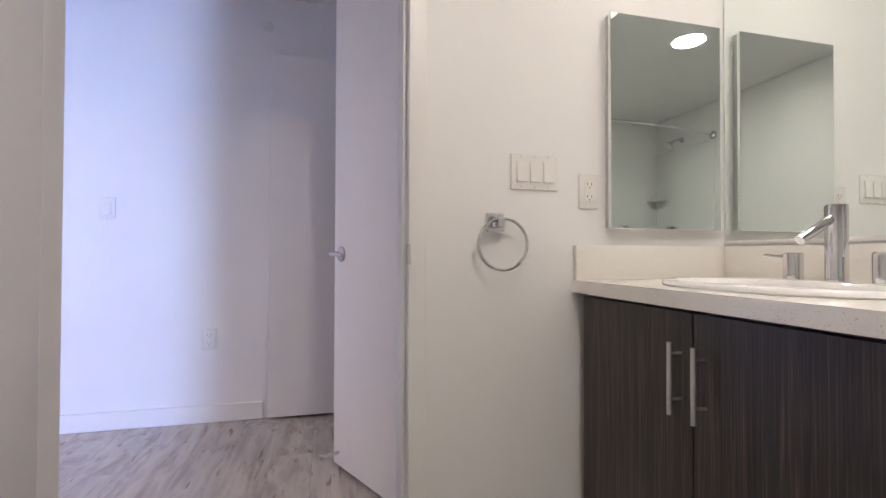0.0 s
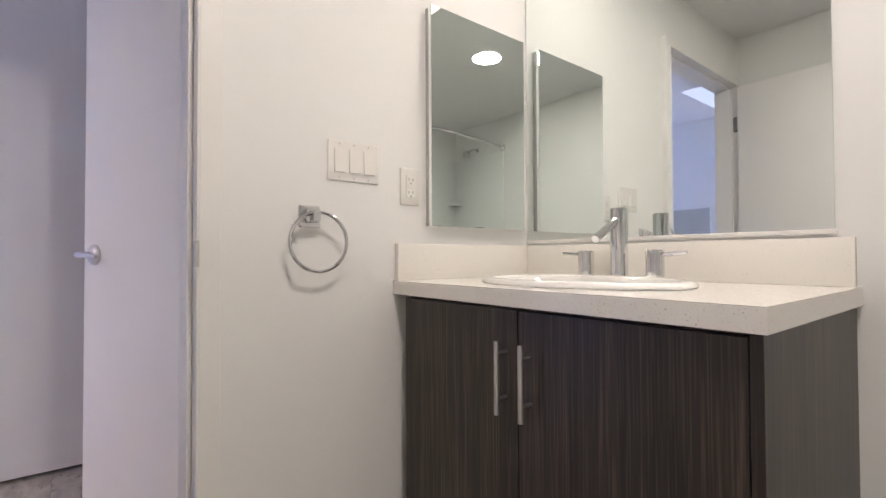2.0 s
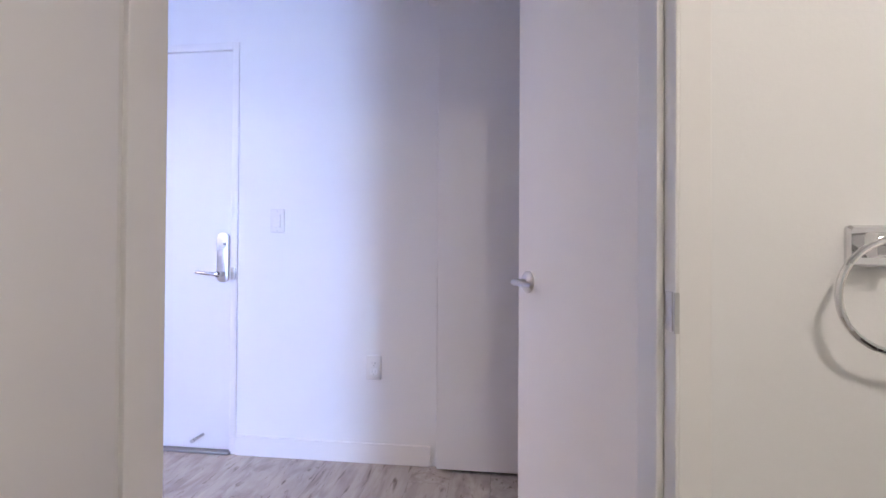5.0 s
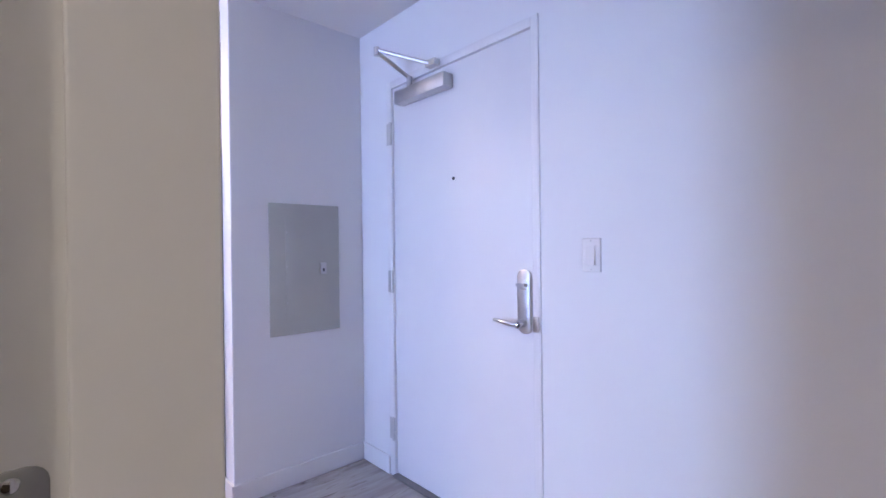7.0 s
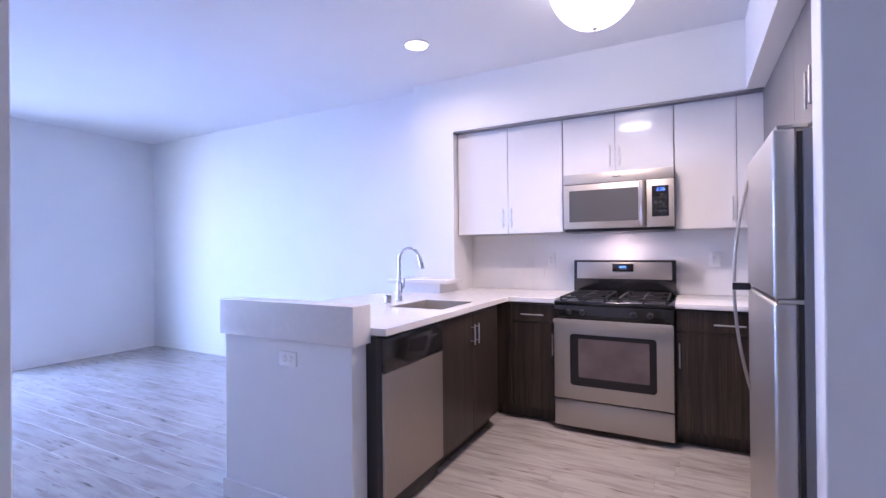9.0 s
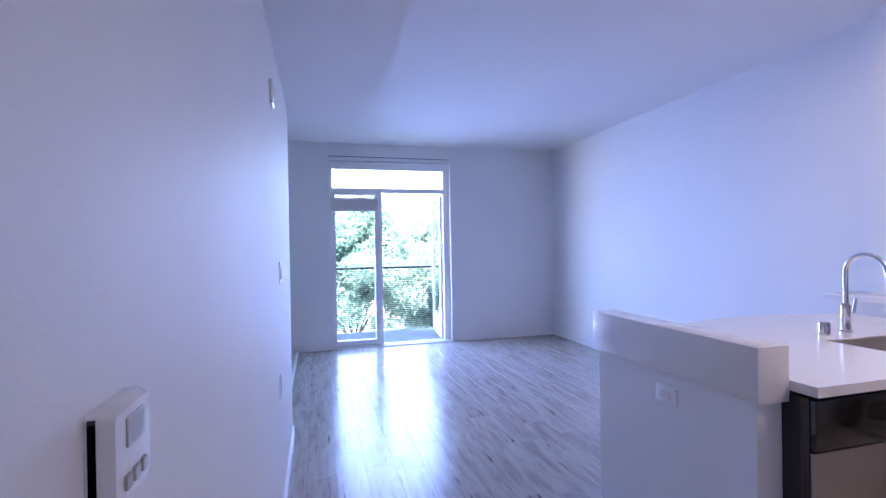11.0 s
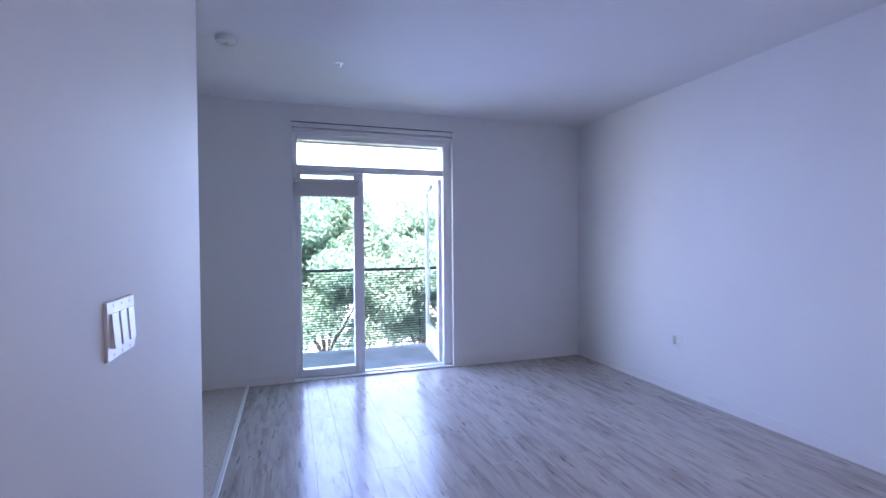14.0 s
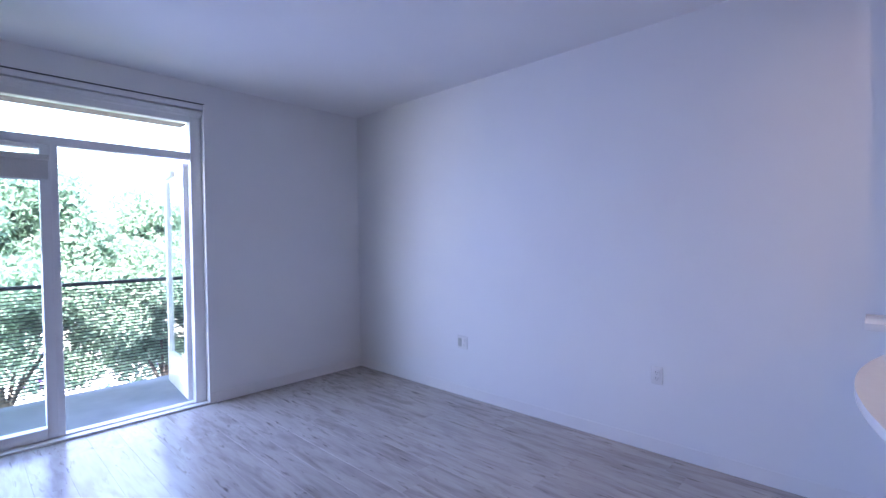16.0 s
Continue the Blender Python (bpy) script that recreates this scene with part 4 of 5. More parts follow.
part("slab", grid_slab((-0.075, 0.271, SX0, SX1, FX + 0.025, 1.243), (2.108, SY0, SY1, FYC - 0.03, YF - 0.001, YK),
                       lambda i, j: (j < 3 and i < 4 and not (i == 2 and j == 1)) or (j == 3) or (j == 4 and i > 0), CT - 0.032, CT), WHITEQ, ctop, smooth=False)
bm = bmesh.new()
edge = [(-0.080 - 0.175 * math.sin(math.pi * k / 24), 2.30 + 1.65 * k / 24) for k in range(25)]
rim = [(-0.0755, 2.30)] + edge + [(-0.0755, 3.95)]
lo, hi = ([bm.verts.new((x, y, z)) for x, y in rim] for z in (CT - 0.032, CT))
bm.faces.new(lo)
bm.faces.new(hi)
for k in range(len(rim)):
    m = (k + 1) % len(rim)
    bm.faces.new((lo[k], lo[m], hi[m], hi[k]))
part("bar_overhang", bm, WHITEQ, ctop, "curved overhang of the counter", smooth=True)
ctr = thing("corner_counter", (2.5, 4.1, CT - 0.032), "white quartz counter beside the range", "countertop")
part("slab", boxes((2.022, XE, FYC - 0.03, YK, CT - 0.032, CT), bevel=0.003), WHITEQ, ctr)
snk = thing("kitchen_sink", (0.59, 3.06, 0.7), "undermount stainless steel kitchen sink", "sink")
bm = bmesh.new()
w, t, zt = 0.005, 0.72, CT - 0.004
for r in ((SX0 + 0.001, SX1 - 0.001, SY0 + 0.001, SY1 - 0.001, t, t + 0.004), (SX0 + 0.001, SX0 + w, SY0 + 0.001, SY1 - 0.001, t + 0.004, zt), (SX1 - w, SX1 - 0.001, SY0 + 0.001, SY1 - 0.001, t + 0.004, zt),
          (SX0 + w, SX1 - w, SY0 + 0.001, SY0 + w, t + 0.004, zt), (SX0 + w, SX1 - w, SY1 - w, SY1 - 0.001, t + 0.004, zt)):
    box(bm, *r)
part("bowl", bm, SINKSTEEL, snk, smooth=False)
bm = bmesh.new()
lathe(bm, (0.59, 3.06, t + 0.004), (0, 0, 1), [(0.045, 0), (0.040, 0.004), (0.015, 0.002)], 24)
part("drain", bm, CHROME, snk)
kf = thing("kitchen_faucet", (0.29, 3.12, CT), "chrome pull-down gooseneck kitchen faucet", "faucet")
bm = bmesh.new()
lathe(bm, (0.29, 3.12, CT), (0, 0, 1), [(0.027, 0), (0.027, 0.006), (0.022, 0.010), (0.022, 0.13), (0.014, 0.14)], 24)
part("base", bm, CHROME, kf)
bm = bmesh.new()
arc = [(0.29, 3.12, CT + 0.13), (0.29, 3.12, CT + 0.29)] + [(0.29 + 0.085 - 0.085 * math.cos(a), 3.12, CT + 0.29 + 0.085 * math.sin(a)) for a in (math.pi * k / 14 for k in range(1, 13))]
tube(bm, arc, 0.0115, 14)
part("neck", bm, CHROME, kf)
bm = bmesh.new()
e = Vector(arc[-1])
tube(bm, [e, e + Vector((0.012, 0, -0.03)), e + Vector((0.028, 0, -0.095))], [0.0125, 0.0155, 0.0175], 16)
part("spray_head", bm, CHROME, kf)
bm = bmesh.new()
tube(bm, [(0.29, 3.14, CT + 0.085), (0.29, 3.17, CT + 0.088), (0.295, 3.178, CT + 0.16)], [0.011, 0.009, 0.006], 12)
part("side_lever", bm, CHROME, kf)
sd = thing("sink_air_gap", (0.31, 2.95, CT), "small chrome air gap cap behind the sink", "air gap")
bm = bmesh.new()
lathe(bm, (0.31, 2.95, CT), (0, 0, 1), [(0.024, 0), (0.024, 0.055), (0.020, 0.062), (0.008, 0.064)], 20)
part("cap", bm, CHROME, sd)

# dishwasher
dw = thing("dishwasher", (0.56, 2.39, 0), "stainless dishwasher with black control panel", "dishwasher")
part("body", boxes((0.25, FX - 0.03, 2.105, 2.680, 0.02, CT - 0.042)), BLACKP, dw, smooth=False)
part("door", boxes((FX - 0.03, FX + 0.012, 2.110, 2.675, 0.125, 0.722), bevel=0.004), STEEL, dw)
cp = part("control_panel", boxes((FX - 0.03, FX + 0.016, 2.110, 2.675, 0.728, CT - 0.045), bevel=0.005), BLACK, dw, "glossy black control panel")
for k in range(4):
    bm = bmesh.new()
    plate(bm, "x", FX + 0.016, 0.002, 2.50 + 0.028 * k, 2.518 + 0.028 * k, 0.825, 0.835, r=0.003)
    part("button", bm, GASKET, cp)
part("kick_plate", boxes((FX - 0.07, FX - 0.05, 2.110, 2.675, 0.0, 0.115)), BLACKP, dw, smooth=False)


def base_unit(name, x0, x1, y0, y1, face, doors, drawer=False, label="dark espresso base cabinet", deck=CT - 0.042):
    """A base cabinet; face 'x' fronts at x1, 'y' fronts at y0. doors: list of (u0, u1, handle u or None)."""
    th = thing(name, ((x0 + x1) / 2, (y0 + y1) / 2, 0), label, "cabinet", "base cabinets")
    if face == "x":
        part("carcass", boxes((x0, x1 - 0.020, y0, y1, 0.10, deck), (x1 - 0.0195, x1 - 0.0192, y0, y1, 0.10, CT - 0.042), (x0, x1 - 0.08, y0, y1, 0.0, 0.10)), VENEER_K, th, smooth=False)
    else:
        part("carcass", boxes((x0, x1, y0 + 0.020, y1, 0.10, CT - 0.042), (x0, x1, y0 + 0.08, y1, 0.0, 0.10)), VENEER_K, th, smooth=False)
    top = 0.745 if drawer else CT - 0.048
    for u0, u1, hu in doors:
        d = part("door", boxes((x1 - 0.019, x1, u0 + 0.002, u1 - 0.002, 0.105, top) if face == "x" else (u0 + 0.002, u1 - 0.002, y0, y0 + 0.019, 0.105, top), bevel=0.0012), VENEER_K, th, smooth=False)
        if hu is not None:
            zt = top - 0.07
            if face == "x":
                bar_handle(d, (x1, hu, zt - 0.13), (x1, hu, zt), (1, 0, 0))
            else:
                bar_handle(d, (hu, y0, zt - 0.16), (hu, y0, zt), (0, -1, 0))
        if drawer:
            dr = part("drawer_front", boxes((u0 + 0.002, u1 - 0.002, y0, y0 + 0.019, 0.750, CT - 0.048), bevel=0.0012), VENEER_K, th, smooth=False)
            m = (u0 + u1) / 2
            bar_handle(dr, (m - 0.085, y0, 0.805), (m + 0.085, y0, 0.805), (0, -1, 0))
    return th


part("panel", boxes((0.25, FX, 2.050 + 0.056, 2.109, 0.0, CT - 0.042)), VENEER_K, thing("filler_panel", (0.5, 2.107, 0), "dark espresso filler panel beside the dishwasher", "panel"), smooth=False)
base_unit("sink_cabinet", 0.02, FX, 2.682, 3.56, "x", [(2.684, 3.115, 3.085), (3.115, 3.55, 3.145)], label="dark espresso sink cabinet with two doors", deck=0.70)
base_unit("corner_cabinet", 0.02, 0.90, 3.74, YK, "y", [(FX + 0.01, 0.90, None)], label="dark espresso corner base cabinet")
base_unit("drawer_cabinet", 0.90, 1.240, FYC, YK, "y", [(0.902, 1.238, 1.222)], True, "dark espresso base cabinet with one drawer")
base_unit("end_cabinet", 2.024, 2.62, FYC, YK, "y", [(2.026, 2.618, 2.045)], True, "dark espresso base cabinet with drawer beside the range")

# range
rg = thing("gas_range", (1.632, 4.0, 0), "stainless and black freestanding gas range", "range")
RX0, RX1, RY = 1.247, 2.018, 3.672
part("body", boxes((RX0, RX1, RY + 0.02, YK - 0.03, 0.05, 0.905)), BLACK, rg, smooth=False)
part("drawer", boxes((RX0 + 0.003, RX1 - 0.003, RY - 0.010, RY + 0.02, 0.045, 0.228), bevel=0.004), STEEL_H, rg, "stainless storage drawer")
dr = part("oven_door", boxes((RX0 + 0.003, RX1 - 0.003, RY - 0.022, RY + 0.018, 0.240, 0.775), bevel=0.006), STEEL_H, rg, "stainless oven door")
bm = bmesh.new()
plate(bm, "y", RY - 0.022, -0.003, 1.362, 1.915, 0.340, 0.697, r=0.025, n=6)
gl = part("window", bm, OVENGLASS, dr, "dark oven glass", smooth=False)
bm = bmesh.new()
plate(bm, "y", RY - 0.0252, -0.001, 1.420, 1.872, 0.400, 0.668, r=0.008)
part("inner_window", bm, material("tinted_oven_window", (0.21, 0.165, 0.165), 0.14, vary=0.22, scale=5, specular=0.4), gl, smooth=False)
bm = bmesh.new()
box(bm, RX0 + 0.004, RX1 - 0.004, RY - 0.062, RY - 0.040, 0.772, 0.802)
for x in (RX0 + 0.03, RX1 - 0.05):
    box(bm, x, x + 0.02, RY - 0.042, RY - 0.020, 0.742, 0.790)
bmesh.ops.bevel(bm, geom=list(bm.edges), offset=0.006, segments=2, affect="EDGES")
part("handle", bm, STEEL_H, dr, "broad stainless door handle")
fp = part("knob_panel", boxes((RX0, RX1, RY - 0.015, RY + 0.05, 0.785, 0.895), bevel=0.008), BLACK, rg, "black knob panel")
for x in (RX0 + 0.108, RX0 + 0.200, RX0 + 0.532, RX0 + 0.632):
    bm = bmesh.new()
    lathe(bm, (x, RY - 0.015, 0.848), (0, -1, 0), [(0.022, 0), (0.022, 0.006), (0.018, 0.010), (0.016, 0.026), (0.012, 0.028)], 20)
    box(bm, x - 0.004, x + 0.004, RY - 0.047, RY - 0.030, 0.832, 0.864)
    part("knob", bm, BLACKP, fp)
part("cooktop", boxes((RX0, RX1, RY - 0.005, YK - 0.08, 0.900, 0.922), bevel=0.006), BLACK, rg, "black enamel cooktop")
for cx in (RX0 + 0.19, RX1 - 0.19):
    bm = bmesh.new()
    x0, x1, y0, y1, z = cx - 0.150, cx + 0.150, RY + 0.05, YK - 0.14, 0.950
    for p in (((x0, y0), (x1, y0)), ((x0, y1), (x1, y1)), ((x0, y0), (x0, y1)), ((x1, y0), (x1, y1)), ((x0, (y0 + y1) / 2), (x1, (y0 + y1) / 2)), ((cx, y0), (cx, y1))):
        (a, b), (c, d) = p
        box(bm, min(a, c) - 0.006, max(a, c) + 0.006, min(b, d) - 0.006, max(b, d) + 0.006, z - 0.012, z)
    for fy0 in (y0 + 0.13, y1 - 0.13):
        box(bm, cx - 0.11, cx + 0.11, fy0 - 0.005, fy0 + 0.005, z - 0.010, z + 0.003)
    for a in (x0, x1):
        for b in (y0, y1):
            box(bm, a - 0.008, a + 0.008, b - 0.008, b + 0.008, 0.922, z - 0.010)
    part("grate", bm, IRON, rg, "cast iron grate", smooth=False)
    for fy0 in (RY + 0.18, YK - 0.27):
        bm = bmesh.new()
        lathe(bm, (cx, fy0, 0.922), (0, 0, 1), [(0.048, 0), (0.044, 0.008), (0.036, 0.009), (0.036, 0.016), (0.010, 0.017)], 24)
        part("burner", bm, IRON, rg)
bgd = part("backguard", boxes((RX0, RX1, YK - 0.10, YK - 0.01, 0.905, 1.197), bevel=0.008), BLACK, rg, "black backguard")
part("fascia", boxes((RX0 + 0.028, RX1 - 0.028, YK - 0.106, YK - 0.099, 1.045, 1.180), bevel=0.003), STEEL_H, bgd, "stainless fascia")
ds = part("display", boxes((1.555, 1.715, YK - 0.110, YK - 0.105, 1.105, 1.168), bevel=0.002), BLACK, bgd, "black clock display")
bm = bmesh.new()
for k in range(4):
    box(bm, 1.610 + 0.013 * k, 1.619 + 0.013 * k, YK - 0.1115, YK - 0.1105, 1.135, 1.152)
part("digits", bm, DISPLAY, bgd, "lit blue digits", smooth=False)

# microwave
mw = thing("microwave_oven", (1.632, 4.2, 1.42), "stainless microwave oven hung above the range", "microwave")
MY = 3.995
part("body", boxes((RX0, RX1, MY + 0.02, YK, 1.440, 1.862), bevel=0.003), BLACKP, mw)
part("vent_fascia", boxes((RX0, RX1, MY, MY + 0.03, 1.785, 1.862), bevel=0.003), STEEL_H, mw, "stainless top vent fascia")
bm = bmesh.new()
tube(bm, [(1.605, MY - 0.001, 1.822), (1.62, MY - 0.001, 1.829), (1.632, MY - 0.001, 1.820), (1.65, MY - 0.001, 1.826), (1.668, MY - 0.001, 1.824)], 0.0035, 6)
part("badge", bm, BLACKP, mw)
md = part("door", boxes((RX0, 1.835, MY - 0.010, MY + 0.02, 1.442, 1.780), bevel=0.004), STEEL_H, mw, "stainless framed door")
bm = bmesh.new()
plate(bm, "y", MY - 0.010, -0.003, RX0 + 0.045, 1.785, 1.495, 1.735, r=0.006)
part("window", bm, MWGLASS, md, smooth=False)
bm = bmesh.new()
for k in range(12):
    q0, q1 = k / 12, (k + 1) / 12
    z0, z1 = 1.452 + 0.322 * q0, 1.452 + 0.322 * q1
    d0, d1 = 0.012 + 0.036 * math.sin(math.pi * q0) ** 0.6, 0.012 + 0.036 * math.sin(math.pi * q1) ** 0.6
    for (a, da), (b, db) in zip(((1.790, 0.0), (1.797, 0.7), (1.812, 1.0), (1.827, 0.7), (1.834, 0.0)), ((1.797, 0.7), (1.812, 1.0), (1.827, 0.7), (1.834, 0.0))):
        bm.faces.new([bm.verts.new(p) for p in ((a, MY - 0.008 - d0 * da, z0), (b, MY - 0.008 - d0 * db, z0), (b, MY - 0.008 - d1 * db, z1), (a, MY - 0.008 - d1 * da, z1))])
bmesh.ops.remove_doubles(bm, verts=list(bm.verts), dist=0.0004)
part("handle", bm, STEEL, md, "curved vertical stainless handle")
cpn = part("control_panel", boxes((1.840, RX1, MY - 0.010, MY + 0.02, 1.442, 1.780), bevel=0.004), STEEL_H, mw)
bm = bmesh.new()
plate(bm, "y", MY - 0.010, -0.003, 1.875, RX1 - 0.035, 1.515, 1.735, r=0.005)
kp = part("keypad", bm, BLACK, cpn, "black keypad", smooth=False)
clock = bpy.data.curves.new("digits", "FONT")
clock.body, clock.size, clock.extrude, clock.align_x = "2:26", 0.034, 0.0003, "CENTER"
clock.materials.append(DISPLAY)
digits = new("digits", clock)
digits.parent = cpn
digits.matrix_local = pose(1.932, MY - 0.0138, 1.697, 90) if ORIGIN[cpn].length < 1e-6 else Matrix.Translation(-ORIGIN[cpn]) @ pose(1.932, MY - 0.0138, 1.697, 90)
tagged(digits, "lit blue clock digits")
for i in range(4):
    for j in range(3):
        bm = bmesh.new()
        plate(bm, "y", MY - 0.013, -0.001, 1.890 + 0.030 * j, 1.912 + 0.030 * j, 1.540 + 0.034 * i, 1.558 + 0.034 * i, r=0.003)
        part("key", bm, BLACKP, cpn)
part("underside", boxes((RX0 + 0.005, RX1 - 0.005, MY + 0.01, YK, 1.420, 1.440), bevel=0.003), BLACKP, mw)


def upper(x0, x1, z0, doors, label):
    th = thing("wall_cabinet", ((x0 + x1) / 2, 4.28, z0), label, "cabinet", "wall cabinets")
    part("carcass", boxes((x0, x1, 4.128, YK, z0, 2.338)), CARCASS, th, smooth=False)
    for u0, u1, hu in doors:
        d = part("door", boxes((u0 + 0.0022, u1 - 0.0022, 4.106, 4.126, z0 + 0.002, 2.326), bevel=0.0015), GLOSS, th, smooth=False)
        if hu is not None:
            bar_handle(d, (hu, 4.106, z0 + 0.048), (hu, 4.106, z0 + 0.214), (0, -1, 0), r=0.006)
    return th


upper(0.275, 1.2155, 1.425, [(0.278, 0.749, 0.713), (0.749, 1.214, 0.787)], "glossy white two-door wall cabinet")
upper(1.2165, 2.0165, 1.866, [(1.218, 1.614, 1.580), (1.614, 2.015, 1.648)], "glossy white cabinet above the microwave")
upper(2.0175, 2.80, 1.425, [(2.019, 2.400, 2.372), (2.400, 2.78, 2.43)], "glossy white corner wall cabinet")
# thin grey strip between the cabinet tops and the soffit
part("strip", boxes((0.27, 2.55, 4.04, 4.118, 2.328, 2.3395)), material("grey_shadow_strip", (0.30, 0.30, 0.31), 0.35, 0.6), thing("cabinet_top_strip", (1.4, 4.08, 2.33), "grey strip along the cabinet tops", "trim", kind="structure"), smooth=False)

# refrigerator and the cabinet above it
fr = thing("refrigerator", (2.75, 2.64, 0), "stainless top-freezer refrigerator with bowed handles", "refrigerator")
FY0, FY1, FRX = 2.265, 3.015, 2.352
part("body", boxes((FRX + 0.085, 3.13, FY0, FY1, 0.03, 1.675), bevel=0.006), FRIDGESIDE, fr, "dark grey cabinet body")
part("gasket", boxes((FRX + 0.068, FRX + 0.085, FY0 + 0.012, FY1 - 0.012, 0.07, 1.67)), GASKET, fr, smooth=False)
fz = part("freezer_door", boxes((FRX, FRX + 0.070, FY0, FY1, 1.112, 1.682), bevel=0.012, seg=3), FRIDGESTEEL, fr, "stainless freezer door")
fd = part("fridge_door", boxes((FRX, FRX + 0.070, FY0, FY1, 0.065, 1.098), bevel=0.012, seg=3), FRIDGESTEEL, fr, "stainless fridge door")
for d, z0, z1 in ((fz, 1.125, 1.60), (fd, 0.62, 1.085)):
    bm = bmesh.new()
    end, split = (z1, z0) if d is fz else (z0, z1)
    pts = []
    for k in range(15):
        q = k / 14
        pts.append((FRX + 0.002 - 0.062 * math.sin(0.5 * math.pi * q) ** 0.9, FY1 - 0.055, end + (split - end) * q))
    tube(bm, pts, 0.0075, 12)
    part("handle", bm, STEEL, d, "bowed stainless handle")
part("handle_clip", boxes((FRX - 0.068, FRX + 0.006, FY1 - 0.066, FY1 - 0.044, 1.088, 1.122), bevel=0.003), BLACKP, fr, "black clip between the handles")
for z in (1.105, 1.690):
    part("hinge", boxes((FRX + 0.015, FRX + 0.10, FY0 + 0.01, FY0 + 0.075, z - 0.008, z + 0.006), bevel=0.002), SATIN, fr)
part("toe_grille", boxes((FRX + 0.03, FRX + 0.08, FY0, FY1, 0.0, 0.06)), BLACKP, fr, smooth=False)
fc = thing("fridge_cabinet", (2.85, 2.62, 1.80), "taupe cabinet above the refrigerator", "cabinet")
part("carcass", boxes((2.575, XE, 2.212, 3.70, 1.80, 2.338)), CARCASS, fc, smooth=False)
for y0, y1, hy in ((2.214, 2.66, 2.62), (2.66, 3.10, 2.70)):
    d = part("door", boxes((2.553, 2.573, y0 + 0.002, y1 - 0.002, 1.802, 2.332), bevel=0.0015), TAUPE, fc, smooth=False)
    bar_handle(d, (2.553, hy, 1.84), (2.553, hy, 1.99), (-1, 0, 0))
part("side_filler", boxes((2.553, 2.575, 3.10, 4.105, 1.425, 2.332)), TAUPE, fc, smooth=False)

# ceiling dome lamp
DX, DY = 1.655, 3.03
dome = thing("ceiling_dome_lamp", (DX, DY, H), "lit frosted glass dome ceiling lamp", "ceiling light")
bm = bmesh.new()
lathe(bm, (DX, DY, H), (0, 0, -1), [(0.235, 0), (0.235, 0.02), (0.20, 0.03)], 40)
part("pan", bm, SATIN, dome)
bm = bmesh.new()
lathe(bm, (DX, DY, H - 0.022), (0, 0, -1), [(0.250 * math.cos(a), 0.272 * math.sin(a)) for a in (math.pi / 2 * k / 14 for k in range(15))], 40)
part("glass_bowl", bm, DOME_ON, dome, "glowing frosted glass bowl")
bm = bmesh.new()
lathe(bm, (DX, DY, H - 0.290), (0, 0, -1), [(0.014, 0), (0.016, 0.012), (0.008, 0.024), (0.011, 0.030), (0.004, 0.038)], 16)
part("finial", bm, SATIN, dome, "nickel finial")

# ---- balcony window ----
WX0, WX1 = XW - 0.15, XW - 0.07     # frame depth
win = thing("window_balcony", (XW - 0.1, 1.67, 0), "tall white vinyl balcony window with transom", "window", kind="structure")
for y0, y1 in ((0.82, 0.872), (2.44, 2.53)):
    part("frame_post", boxes((WX0, WX1, y0, y1, 0, 2.634), bevel=0.004), VINYL, win)
for nm, z0, z1 in (("frame_head", 2.475, 2.634), ("transom_bar", 2.150, 2.215), ("frame_sill", 0.0, 0.025)):
    part(nm, boxes((WX0, WX1, 0.8725, 2.4395, z0, z1), bevel=0.004), VINYL, win)
part("mullion", boxes((WX0, WX1, 1.500, 1.545, 0.0255, 2.1495), bevel=0.004), VINYL, win)
ob = part("transom_pane", boxes((WX0 + 0.03, WX0 + 0.036, 0.872, 2.44, 2.212, 2.475)), GLASS, win, smooth=False)
ob.visible_shadow = False
sash = part("fixed_sash", boxes((WX0 + 0.01, WX1 + 0.012, 0.872, 0.905, 0.025, 2.147), (WX0 + 0.01, WX1 + 0.012, 1.440, 1.500, 0.025, 2.147), (WX0 + 0.01, WX1 + 0.012, 0.905, 1.440, 0.025, 0.10),
                                (WX0 + 0.01, WX1 + 0.012, 0.905, 1.440, 2.115, 2.147), bevel=0.003), VINYL, win)
ob = part("pane", boxes((WX0 + 0.03, WX0 + 0.036, 0.905, 1.440, 0.10, 2.115)), GLASS, sash, smooth=False)
ob.visible_shadow = False
part("sill", boxes((XW - 0.07, XW + 0.006, 0.82, 2.53, 0.0, 0.016), bevel=0.003), VINYL, win)
part("head_fascia", boxes((XW - 0.065, XW - 0.003, 0.822, 2.528, 2.585, 2.6285), bevel=0.002), VINYL, win)
bm = bmesh.new()
cyl(bm, (XW - 0.034, 0.828, 2.556), (XW - 0.034, 2.522, 2.556), 0.024, 20)
part("shade_roll", bm, VINYL, win, "rolled-up white shade")
part("shade_hem", boxes((XW - 0.012, XW - 0.004, 0.84, 2.51, 2.512, 2.535), bevel=0.002), VINYL, win)
# dark strip put in for the shaded gap over the window head
part("shadow_bead", boxes((XW - 0.01, XW + 0.002, 0.815, 2.535, 2.6305, 2.6365)), GASKET, win, "dark strip drawn as the shadow line above the window", smooth=False)
sh = thing("roller_shade", (XW - 0.06, 1.17, 2.08), "small raised cloth roller shade on the window sash", "roller shade")
bm = bmesh.new()
box(bm, XW - 0.050, XW - 0.046, 0.850, 1.486, 1.895, 2.04)
cyl(bm, (XW - 0.034, 0.845, 2.052), (XW - 0.034, 1.490, 2.052), 0.020, 20)
part("cloth", bm, SHADE, sh)
bm = bmesh.new()
tube(bm, [(XW - 0.048, 0.850, 1.893), (XW - 0.048, 1.486, 1.893)], 0.008, 10)
